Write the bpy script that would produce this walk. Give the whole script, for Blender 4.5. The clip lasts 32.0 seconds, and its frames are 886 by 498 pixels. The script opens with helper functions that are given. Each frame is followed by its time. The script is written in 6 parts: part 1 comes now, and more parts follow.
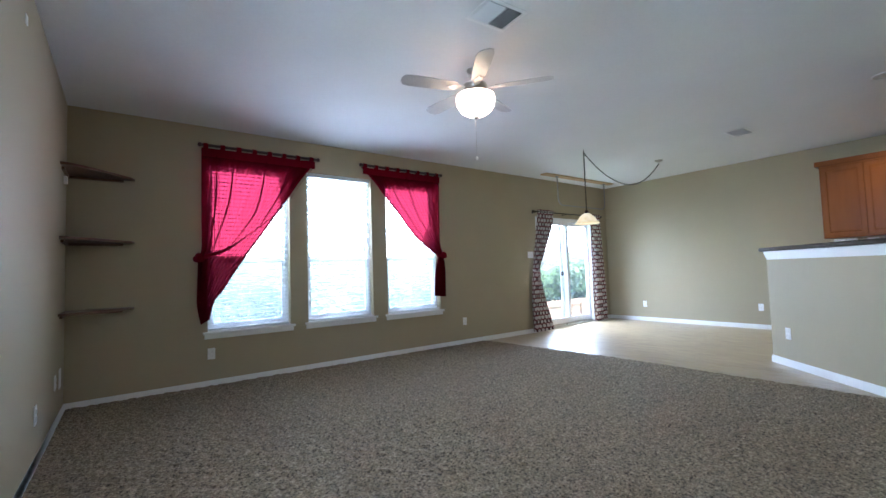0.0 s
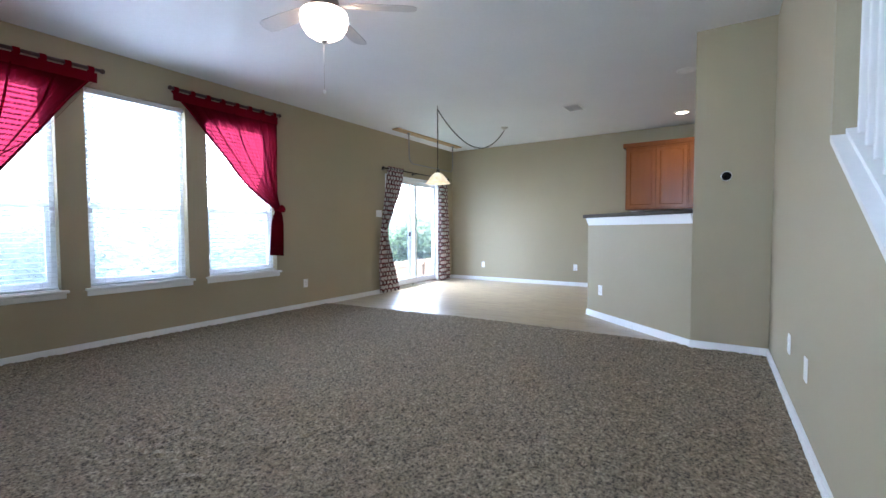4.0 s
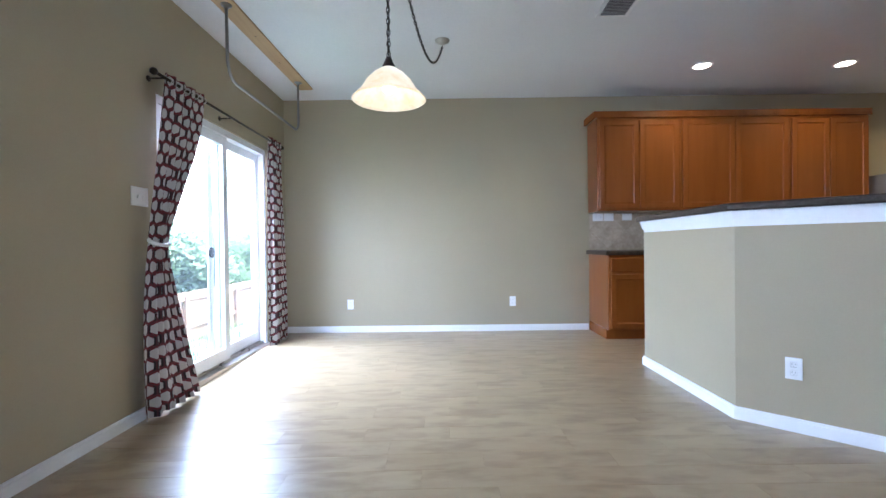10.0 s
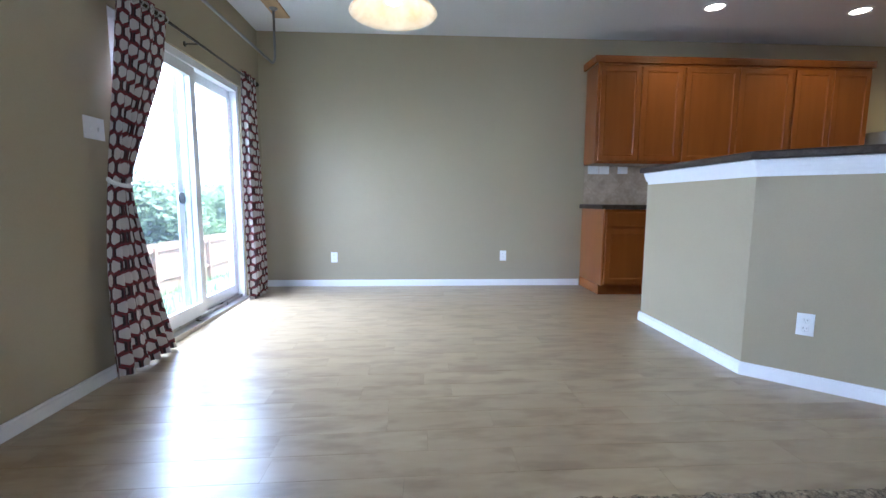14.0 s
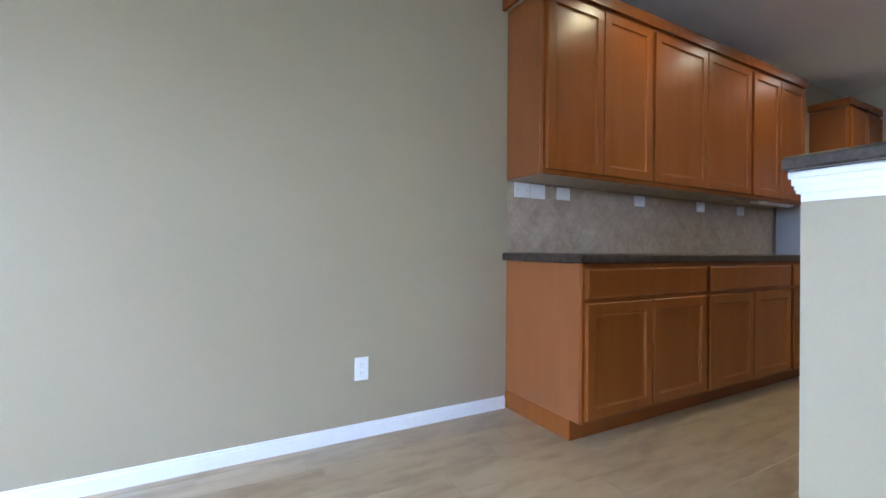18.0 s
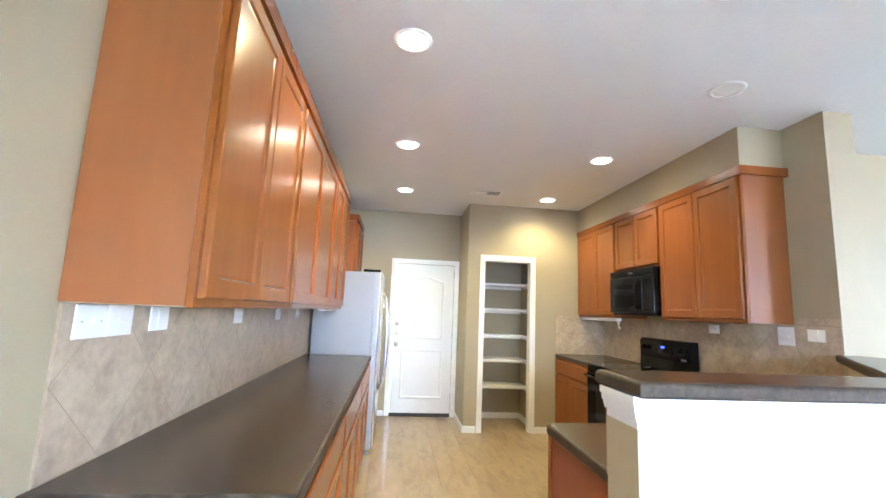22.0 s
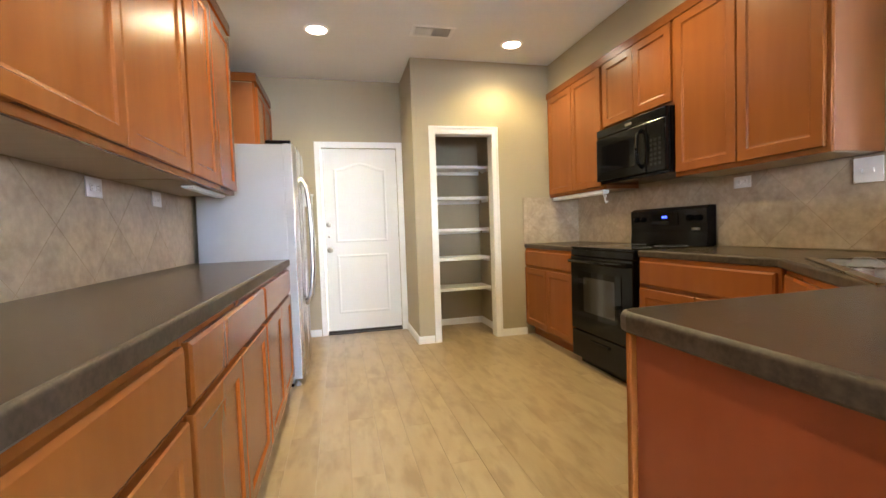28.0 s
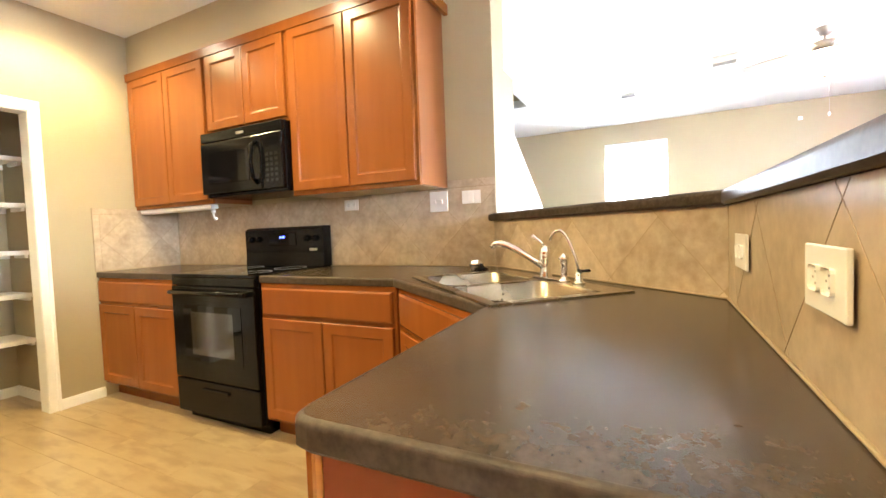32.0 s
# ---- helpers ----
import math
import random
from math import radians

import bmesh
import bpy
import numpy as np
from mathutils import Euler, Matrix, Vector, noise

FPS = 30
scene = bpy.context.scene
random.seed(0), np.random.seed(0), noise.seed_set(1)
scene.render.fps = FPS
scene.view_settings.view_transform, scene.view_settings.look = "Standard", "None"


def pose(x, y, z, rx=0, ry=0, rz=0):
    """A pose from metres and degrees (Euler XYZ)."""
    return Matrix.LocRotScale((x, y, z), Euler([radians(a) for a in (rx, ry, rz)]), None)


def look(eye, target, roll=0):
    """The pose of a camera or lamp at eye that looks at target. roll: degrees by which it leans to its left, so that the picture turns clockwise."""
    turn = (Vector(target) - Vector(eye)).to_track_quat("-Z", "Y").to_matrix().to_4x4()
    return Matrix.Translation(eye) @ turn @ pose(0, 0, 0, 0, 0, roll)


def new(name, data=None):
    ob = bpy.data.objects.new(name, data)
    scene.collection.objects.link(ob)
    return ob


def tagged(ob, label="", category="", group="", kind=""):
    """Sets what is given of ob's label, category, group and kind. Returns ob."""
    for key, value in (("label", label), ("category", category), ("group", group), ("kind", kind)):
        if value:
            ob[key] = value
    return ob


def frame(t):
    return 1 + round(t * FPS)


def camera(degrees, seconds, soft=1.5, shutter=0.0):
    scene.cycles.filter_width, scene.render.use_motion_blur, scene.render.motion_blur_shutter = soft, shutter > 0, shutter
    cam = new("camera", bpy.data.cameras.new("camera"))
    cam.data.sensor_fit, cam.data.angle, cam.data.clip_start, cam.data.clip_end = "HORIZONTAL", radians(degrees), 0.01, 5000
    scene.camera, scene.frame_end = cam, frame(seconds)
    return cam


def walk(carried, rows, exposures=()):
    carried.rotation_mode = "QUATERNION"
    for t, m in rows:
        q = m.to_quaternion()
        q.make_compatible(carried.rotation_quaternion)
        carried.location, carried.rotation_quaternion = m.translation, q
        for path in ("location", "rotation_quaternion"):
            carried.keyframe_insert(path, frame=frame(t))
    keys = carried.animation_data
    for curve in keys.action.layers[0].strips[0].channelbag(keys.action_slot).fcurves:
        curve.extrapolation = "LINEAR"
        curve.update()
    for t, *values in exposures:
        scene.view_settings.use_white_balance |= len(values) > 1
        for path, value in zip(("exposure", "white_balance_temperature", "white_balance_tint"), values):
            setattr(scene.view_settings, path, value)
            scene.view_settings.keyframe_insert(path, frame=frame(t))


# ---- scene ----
cam = camera(92.2, 32.0)
PATH = [
    (0, (-1.45, -0.51, 1.082), (-0.251, 1.088, 1.19), -1.9),
    (0.5, (-1.442, -0.485, 1.072), (-0.217, 1.094, 1.165), -2.1),
    (1, (-1.426, -0.47, 1.068), (-0.137, 1.059, 1.125), -2.1),
    (1.5, (-1.406, -0.479, 1.064), (-0.041, 0.982, 1.099), -2.1),
    (2, (-1.409, -0.456, 1.062), (0.032, 0.932, 1.074), -1.4),
    (2.5, (-1.399, -0.436, 1.058), (0.138, 0.843, 1.068), -1.1),
    (3, (-1.372, -0.409, 1.042), (0.247, 0.765, 1.024), -0.1),
    (3.5, (-1.326, -0.339, 1.045), (0.336, 0.771, 0.966), -0.2),
    (5.5, (-0.421, 0.405, 1.063), (1.316, 1.397, 1.029), 0.2),
    (6, (-0.082, 0.685, 1.051), (1.675, 1.641, 1.063), -1.0),
    (6.5, (0.198, 1.006, 1.039), (2.015, 1.84, 1.081), -0.2),
    (7, (0.483, 1.296, 1.002), (2.343, 2.032, 0.971), -0.7),
    (7.5, (0.783, 1.572, 1.009), (2.683, 2.196, 0.982), -0.2),
    (8, (1.024, 1.908, 1.028), (2.971, 2.368, 1.041), -0.8),
    (8.5, (1.261, 2.211, 0.994), (3.233, 2.539, 0.94), -1.0),
    (9, (1.433, 2.447, 1.003), (3.416, 2.701, 0.976), -0.1),
    (9.5, (1.559, 2.656, 1.042), (3.557, 2.749, 1.049), -1.0),
    (10, (1.738, 2.765, 1.011), (3.738, 2.771, 0.995), -0.7),
    (10.5, (1.832, 2.82, 0.99), (3.83, 2.768, 0.917), -1.2),
    (11, (1.815, 2.874, 0.986), (3.808, 2.782, 0.858), -0.1),
    (11.5, (1.759, 2.904, 0.972), (3.747, 2.758, 0.82), 0.8),
    (12, (1.715, 2.914, 0.965), (3.701, 2.731, 0.815), 0.9),
    (12.5, (1.705, 2.921, 0.963), (3.69, 2.73, 0.807), 0.9),
    (13, (1.734, 2.917, 0.958), (3.718, 2.753, 0.773), 1.0),
    (13.5, (1.812, 2.898, 0.958), (3.796, 2.787, 0.73), 0.7),
    (15.5, (2.731, 2.956, 0.968), (4.721, 2.86, 0.801), -1.5),
    (16, (3.108, 2.965, 0.976), (5.104, 2.862, 0.896), -0.2),
    (16.5, (3.518, 2.92, 0.971), (5.496, 2.644, 0.861), 0.7),
    (17, (3.922, 2.822, 0.944), (5.87, 2.373, 0.868), -2.1),
    (17.5, (4.3, 2.739, 0.919), (6.208, 2.142, 0.885), 0.6),
    (18, (4.683, 2.641, 0.947), (6.438, 1.682, 0.953), 0.5),
    (18.5, (4.937, 2.468, 1.116), (6.52, 1.246, 1.114), 0.7),
    (19, (5.24, 2.384, 1.192), (6.533, 0.859, 1.266), 3.1),
    (19.5, (5.425, 2.345, 1.31), (6.316, 0.556, 1.389), -1.1),
    (20, (5.572, 2.243, 1.361), (6.101, 0.322, 1.542), -0.7),
    (20.5, (5.696, 2.167, 1.377), (5.88, 0.185, 1.572), 0.7),
    (21, (5.866, 2.131, 1.384), (5.755, 0.145, 1.599), 0.7),
    (21.5, (5.927, 2.153, 1.398), (5.698, 0.185, 1.667), 1.2),
    (22, (5.936, 2.223, 1.389), (5.732, 0.254, 1.677), 2.4),
    (22.5, (5.901, 2.356, 1.371), (5.746, 0.379, 1.629), 1.6),
    (23, (5.905, 2.455, 1.35), (5.781, 0.467, 1.53), 1.5),
    (23.5, (5.96, 2.514, 1.331), (5.746, 0.53, 1.467), 0.8),
    (24, (6.008, 2.564, 1.3), (5.708, 0.588, 1.368), 0.5),
    (24.5, (6.026, 2.582, 1.267), (5.69, 0.611, 1.305), 0.8),
    (25, (6.016, 2.537, 1.239), (5.683, 0.565, 1.222), 0.4),
    (25.5, (5.979, 2.36, 1.224), (5.679, 0.384, 1.153), -0.3),
    (27.5, (5.892, 1.29, 1.118), (5.533, -0.677, 1.07), -1.8),
    (28, (5.803, 1.101, 1.103), (5.333, -0.84, 1.013), -2.0),
    (28.5, (5.754, 0.96, 1.102), (5.054, -0.913, 1.041), -2.0),
    (29, (5.64, 0.84, 1.103), (4.713, -0.93, 1.02), -2.6),
    (29.5, (5.597, 0.773, 1.118), (4.466, -0.872, 0.99), -3.1),
    (30, (5.609, 0.739, 1.137), (4.266, -0.737, 1.009), -2.9),
    (30.5, (5.623, 0.724, 1.142), (4.093, -0.558, 1.026), -2.6),
    (31, (5.637, 0.732, 1.149), (3.972, -0.371, 1.048), -2.0),
    (31.5, (5.636, 0.745, 1.15), (3.893, -0.231, 1.071), -1.6),
    (32, (5.633, 0.754, 1.148), (3.845, -0.137, 1.059), -2.1),
]
walk(cam, [(t, look(eye, target, roll)) for t, eye, target, roll in PATH], exposures=[(0.0, 5.13, 5200, 10), (3.0, 5.15, 5250, 11), (6.0, 5.30, 5200, 15), (9.0, 5.36, 5050, 15), (11.0, 5.06, 5000, 15), (13.0, 4.98, 4975, 15), (15.5, 4.90, 4925, 14), (17.0, 4.70, 4925, 15), (18.0, 5.24, 4950, 15), (19.0, 5.70, 5050, 15), (20.0, 6.12, 5150, 15), (21.0, 6.38, 5150, 13), (22.0, 6.78, 5150, 12), (23.0, 6.86, 5175, 12), (25.0, 6.50, 5150, 13), (28.0, 6.60, 5650, 15), (30.0, 7.10, 5850, 15), (32.0, 7.50, 6050, 15)])

# ---- world, sun and large lights ----
world = bpy.data.worlds.new("sky")
scene.world = world
world.use_nodes = True
wn, wl = world.node_tree.nodes, world.node_tree.links
sky = wn.new("ShaderNodeTexSky")
sky.sky_type, sky.sun_disc = "NISHITA", False
sky.sun_elevation, sky.sun_rotation = radians(64), radians(179)
sky.air_density, sky.dust_density, sky.ozone_density = 1.0, 6.0, 0.6
wl.new(sky.outputs[0], wn["Background"].inputs[0])
wn["Background"].inputs[1].default_value = 0.085
sun = new("sun", bpy.data.lights.new("sun", "SUN"))
sun.data.energy, sun.data.angle, sun.data.color = 0.14, radians(40), (1.0, 0.985, 0.96)
sun.matrix_world = look((3.2, -12.0, 25), (3, 0, 0))


def lamp(name, kind, p, watts, colour, size=0.1, target=None, spot=None):
    data = bpy.data.lights.new(name, kind)
    data.energy, data.color = watts, colour
    if kind == "AREA":
        data.shape, data.size = "DISK", size
    else:
        data.shadow_soft_size = size
    if kind == "SPOT":
        data.spot_size, data.spot_blend = radians(spot), 0.6
    ob = new(name, data)
    ob.matrix_world = look(p, target) if target else pose(*p)
    return ob


# ---- materials ----
def material(name, colour, rough=0.6, metal=0.0):
    m = bpy.data.materials.new(name)
    m.use_nodes = True
    b = m.node_tree.nodes["Principled BSDF"]
    b.inputs["Base Color"].default_value = (*colour, 1)
    b.inputs["Roughness"].default_value = rough
    b.inputs["Metallic"].default_value = metal
    return m


def nd(m, kind, **values):
    n = m.node_tree.nodes.new(kind)
    for k, v in values.items():
        k = k.replace("_", " ")
        n.inputs[k].default_value = v
    return n


def link(m, a, b):
    m.node_tree.links.new(a, b)


def surface(name, c1, c2, rough=0.6, fine=60.0, coarse=2.5, bump=0.15, stretch=(1, 1, 1), metal=0.0, random=0.0, dist=0.002, detail=6.0, rvar=0.1):
    """Two-scale varied paint, wood, stone or cloth, in metres of the thing's own space."""
    m = material(name, c1, rough, metal)
    b = m.node_tree.nodes["Principled BSDF"]
    co = nd(m, "ShaderNodeTexCoord")
    mp = nd(m, "ShaderNodeMapping", Scale=stretch)
    link(m, co.outputs["Object"], mp.inputs["Vector"])
    n1 = nd(m, "ShaderNodeTexNoise", Scale=fine, Detail=detail, Roughness=0.6)
    n2 = nd(m, "ShaderNodeTexNoise", Scale=coarse, Detail=4.0, Roughness=0.55)
    for n in (n1, n2):
        link(m, mp.outputs[0], n.inputs["Vector"])
    mix = nd(m, "ShaderNodeMath")
    mix.operation = "MULTIPLY_ADD"
    link(m, n1.outputs[0], mix.inputs[0])
    mix.inputs[1].default_value = 0.5
    half = nd(m, "ShaderNodeMath")
    half.operation = "MULTIPLY"
    half.inputs[1].default_value = 0.5
    link(m, n2.outputs[0], half.inputs[0])
    link(m, half.outputs[0], mix.inputs[2])
    source = mix.outputs[0]
    if random:
        oi = nd(m, "ShaderNodeObjectInfo")
        r = nd(m, "ShaderNodeMath")
        r.operation = "MULTIPLY_ADD"
        r.inputs[1].default_value = random
        link(m, oi.outputs["Random"], r.inputs[0])
        link(m, source, r.inputs[2])
        s = nd(m, "ShaderNodeMath")
        s.operation = "SUBTRACT"
        s.inputs[1].default_value = random / 2
        link(m, r.outputs[0], s.inputs[0])
        source = s.outputs[0]
    ramp = nd(m, "ShaderNodeValToRGB")
    ramp.color_ramp.elements[0].position, ramp.color_ramp.elements[1].position = 0.3, 0.7
    ramp.color_ramp.elements[0].color, ramp.color_ramp.elements[1].color = (*c1, 1), (*c2, 1)
    link(m, source, ramp.inputs[0])
    link(m, ramp.outputs[0], b.inputs["Base Color"])
    rr = nd(m, "ShaderNodeMapRange")
    rr.inputs["To Min"].default_value, rr.inputs["To Max"].default_value = max(0.02, rough - rvar), min(1, rough + rvar)
    link(m, n2.outputs[0], rr.inputs["Value"])
    link(m, rr.outputs[0], b.inputs["Roughness"])
    if bump:
        bu = nd(m, "ShaderNodeBump", Strength=bump, Distance=dist)
        link(m, n1.outputs[0], bu.inputs["Height"])
        link(m, bu.outputs[0], b.inputs["Normal"])
    return m


def glow(name, colour, strength):
    m = material(name, colour)
    b = m.node_tree.nodes["Principled BSDF"]
    b.inputs["Emission Color"].default_value = (*colour, 1)
    b.inputs["Emission Strength"].default_value = strength
    return m


def laminate(name="dark_laminate", rough=0.25):
    """Dark brown stone-look laminate: fine speckle, soft clouds and a few pale flecks."""
    m = surface(name, (0.036, 0.0262, 0.0188), (0.072, 0.0535, 0.0395), rough, 85, 24.0, 0.0, detail=3, rvar=0.01)
    clouds = m.node_tree.nodes["Color Ramp"].color_ramp.elements
    clouds[0].position, clouds[1].position = 0.38, 0.62
    b = m.node_tree.nodes["Principled BSDF"]
    base = b.inputs["Base Color"].links[0].from_socket
    co = nd(m, "ShaderNodeTexCoord")
    n = nd(m, "ShaderNodeTexNoise", Scale=130.0, Detail=1.0)
    link(m, co.outputs["Object"], n.inputs["Vector"])
    r = nd(m, "ShaderNodeValToRGB")
    r.color_ramp.elements[0].position, r.color_ramp.elements[1].position = 0.78, 0.82
    link(m, n.outputs[0], r.inputs[0])
    mx = nd(m, "ShaderNodeMix")
    mx.data_type = "RGBA"
    link(m, r.outputs[0], mx.inputs[0])
    link(m, base, mx.inputs[6])
    mx.inputs[7].default_value = (0.095, 0.074, 0.058, 1)
    link(m, mx.outputs[2], b.inputs["Base Color"])
    return m


def knotted():
    """Pale maple-look laminate with soft clouds and sparse darker knots."""
    m = surface("laminate_plank", (0.298, 0.215, 0.119), (0.390, 0.300, 0.181), 0.30, 9, 4.0, 0.02, stretch=(1.5, 0.4, 1), random=0.18, rvar=0.02, detail=3)
    b = m.node_tree.nodes["Principled BSDF"]
    base = b.inputs["Base Color"].links[0].from_socket
    oi = nd(m, "ShaderNodeObjectInfo")
    co = nd(m, "ShaderNodeTexCoord")
    mp = nd(m, "ShaderNodeMapping", Scale=(1, 0.3, 1))
    shift = nd(m, "ShaderNodeVectorMath")
    shift.operation = "SCALE"
    shift.inputs[0].default_value = (7, 13, 3)
    link(m, oi.outputs["Random"], shift.inputs["Scale"])
    link(m, co.outputs["Object"], mp.inputs["Vector"])
    for node in [n for n in m.node_tree.nodes if n.bl_idname == "ShaderNodeMapping"]:
        link(m, shift.outputs[0], node.inputs["Location"])
    n = nd(m, "ShaderNodeTexNoise", Scale=13.0, Detail=3.0, Roughness=0.55)
    link(m, mp.outputs[0], n.inputs["Vector"])
    r = nd(m, "ShaderNodeValToRGB")
    r.color_ramp.elements[0].position, r.color_ramp.elements[1].position = 0.47, 0.66
    r.color_ramp.elements[1].color = (0.50, 0.50, 0.50, 1)
    link(m, n.outputs[0], r.inputs[0])
    mx = nd(m, "ShaderNodeMix")
    mx.data_type = "RGBA"
    link(m, r.outputs[0], mx.inputs[0])
    link(m, base, mx.inputs[6])
    mx.inputs[7].default_value = (0.175, 0.112, 0.055, 1)
    link(m, mx.outputs[2], b.inputs["Base Color"])
    return m


PAINT = surface("tan_wall_paint", (0.360, 0.304, 0.199), (0.392, 0.335, 0.221), 0.55, 140, 1.2, 0.25, dist=0.0015)
CEIL = surface("ceiling_paint", (0.71, 0.71, 0.72), (0.77, 0.77, 0.78), 0.8, 45, 1.5, 0.5, dist=0.004)
TRIM = surface("white_trim_paint", (0.78, 0.78, 0.79), (0.84, 0.84, 0.84), 0.35, 40, 3, 0.05)
DOORW = surface("white_door_paint", (0.74, 0.74, 0.76), (0.80, 0.80, 0.81), 0.4, 120, 3, 0.1, stretch=(1, 1, 0.12))
VINYL = surface("white_vinyl", (0.78, 0.80, 0.82), (0.84, 0.85, 0.86), 0.3, 30, 2, 0.02)
PLATE = surface("plate_plastic", (0.80, 0.80, 0.80), (0.85, 0.85, 0.84), 0.3, 30, 5, 0.0)
DARKSLOT = material("socket_slot", (0.30, 0.29, 0.28), 0.6)
CAB = surface("stained_maple", (0.204, 0.0605, 0.0092), (0.250, 0.0790, 0.0130), 0.26, 14, 1.6, 0.0, stretch=(1, 1, 0.12), random=0.12, detail=2, rvar=0.02)
CABSIDE = surface("stained_maple_side", (0.205, 0.066, 0.0145), (0.255, 0.089, 0.022), 0.36, 14, 1.6, 0.02, stretch=(1, 1, 0.18), detail=4)
CAB.node_tree.nodes["Principled BSDF"].inputs["Specular IOR Level"].default_value = 0.38
REDPANEL = surface("reddish_end_panel", (0.215, 0.0500, 0.0165), (0.265, 0.0660, 0.0230), 0.34, 14, 1.6, 0.02, stretch=(1, 1, 0.14), detail=4)
TOP = laminate()
TOPEDGE = laminate("worn_laminate_edge", 0.46)
TOPEDGE.node_tree.nodes["Principled BSDF"].inputs["Specular IOR Level"].default_value = 0.22
TILE = surface("beige_stone_tile", (0.315, 0.243, 0.164), (0.52, 0.425, 0.312), 0.36, 30, 8, 0.06, random=0.12)
clouds = TILE.node_tree.nodes["Color Ramp"].color_ramp.elements
clouds[0].position, clouds[1].position = 0.33, 0.67
GROUT = surface("grout", (0.30, 0.232, 0.150), (0.36, 0.283, 0.19), 0.85, 120, 6, 0.3)
PLANK = knotted()
PLANK.node_tree.nodes["Principled BSDF"].inputs["Specular IOR Level"].default_value = 0.85
JOINT = material("plank_joint", (0.17, 0.125, 0.08), 0.8)
BLACK = surface("black_enamel", (0.003, 0.003, 0.0035), (0.006, 0.006, 0.0065), 0.16, 60, 3, 0.0, rvar=0.05)
BLACKGLASS = material("black_glass", (0.004, 0.004, 0.005), 0.04)
STEEL = surface("brushed_steel", (0.27, 0.265, 0.26), (0.36, 0.355, 0.35), 0.36, 90, 3, 0.04, stretch=(0.05, 1, 1), metal=1.0)
FRIDGE = surface("fridge_side_grey", (0.28, 0.285, 0.315), (0.325, 0.33, 0.36), 0.42, 160, 3, 0.12)
CHROME = material("chrome", (0.85, 0.85, 0.86), 0.08, 1.0)
NICKEL = surface("brushed_nickel", (0.45, 0.43, 0.40), (0.55, 0.52, 0.48), 0.3, 80, 5, 0.02, metal=1.0)
SINKSTEEL = surface("satin_steel", (0.33, 0.285, 0.225), (0.42, 0.37, 0.30), 0.26, 90, 4, 0.02, stretch=(0.1, 1, 1), metal=1.0)
DOORSTEEL = surface("fridge_door_steel", (0.60, 0.60, 0.62), (0.68, 0.68, 0.70), 0.26, 90, 3, 0.02, stretch=(1, 1, 0.05), metal=1.0)
BRONZE = surface("dark_bronze", (0.030, 0.024, 0.020), (0.06, 0.05, 0.04), 0.4, 60, 5, 0.05, metal=0.7)
SHELFWOOD = surface("brown_shelf_wood", (0.085, 0.038, 0.020), (0.13, 0.06, 0.032), 0.4, 30, 3, 0.06, stretch=(0.1, 1, 1))
PINE = surface("bare_pine", (0.42, 0.27, 0.13), (0.55, 0.38, 0.20), 0.6, 30, 3, 0.1, stretch=(0.08, 1, 1))
RODWOOD = surface("dark_rod_wood", (0.03, 0.012, 0.010), (0.055, 0.022, 0.018), 0.4, 40, 4, 0.05)
for dark in (BLACK, BLACKGLASS):
    dark.node_tree.nodes["Principled BSDF"].inputs["Specular IOR Level"].default_value = 0.18


# ---- mesh helpers ----
def bx(bm, a, b, bev=0.0, seg=1):
    """A box between two corners, with its edges rounded by bev."""
    lo, hi = [min(p) for p in zip(a, b)], [max(p) for p in zip(a, b)]
    vs = [bm.verts.new((x, y, z)) for x in (lo[0], hi[0]) for y in (lo[1], hi[1]) for z in (lo[2], hi[2])]
    fs = [bm.faces.new([vs[i] for i in q]) for q in ((0, 1, 3, 2), (4, 6, 7, 5), (0, 4, 5, 1), (2, 3, 7, 6), (0, 2, 6, 4), (1, 5, 7, 3))]
    if bev > 0:
        es = {e for f in fs for e in f.edges}
        bmesh.ops.bevel(bm, geom=list(es), offset=bev, segments=seg, affect="EDGES", profile=0.5)
    return bm


def box(a, b, bev=0.0, seg=1):
    return bx(bmesh.new(), a, b, bev, seg)


def prism(bm, poly, z0, z1, bev=0.0, seg=1):
    """A flat shape given by its corners (anticlockwise), raised from z0 to z1."""
    lo = [bm.verts.new((x, y, z0)) for x, y in poly]
    hi = [bm.verts.new((x, y, z1)) for x, y in poly]
    n = len(poly)
    fs = [bm.faces.new(lo[::-1]), bm.faces.new(hi)]
    fs += [bm.faces.new((lo[i], lo[(i + 1) % n], hi[(i + 1) % n], hi[i])) for i in range(n)]
    if bev > 0:
        es = {e for f in fs[:2] for e in f.edges}
        bmesh.ops.bevel(bm, geom=list(es), offset=bev, segments=seg, affect="EDGES", profile=0.5)
    return bm


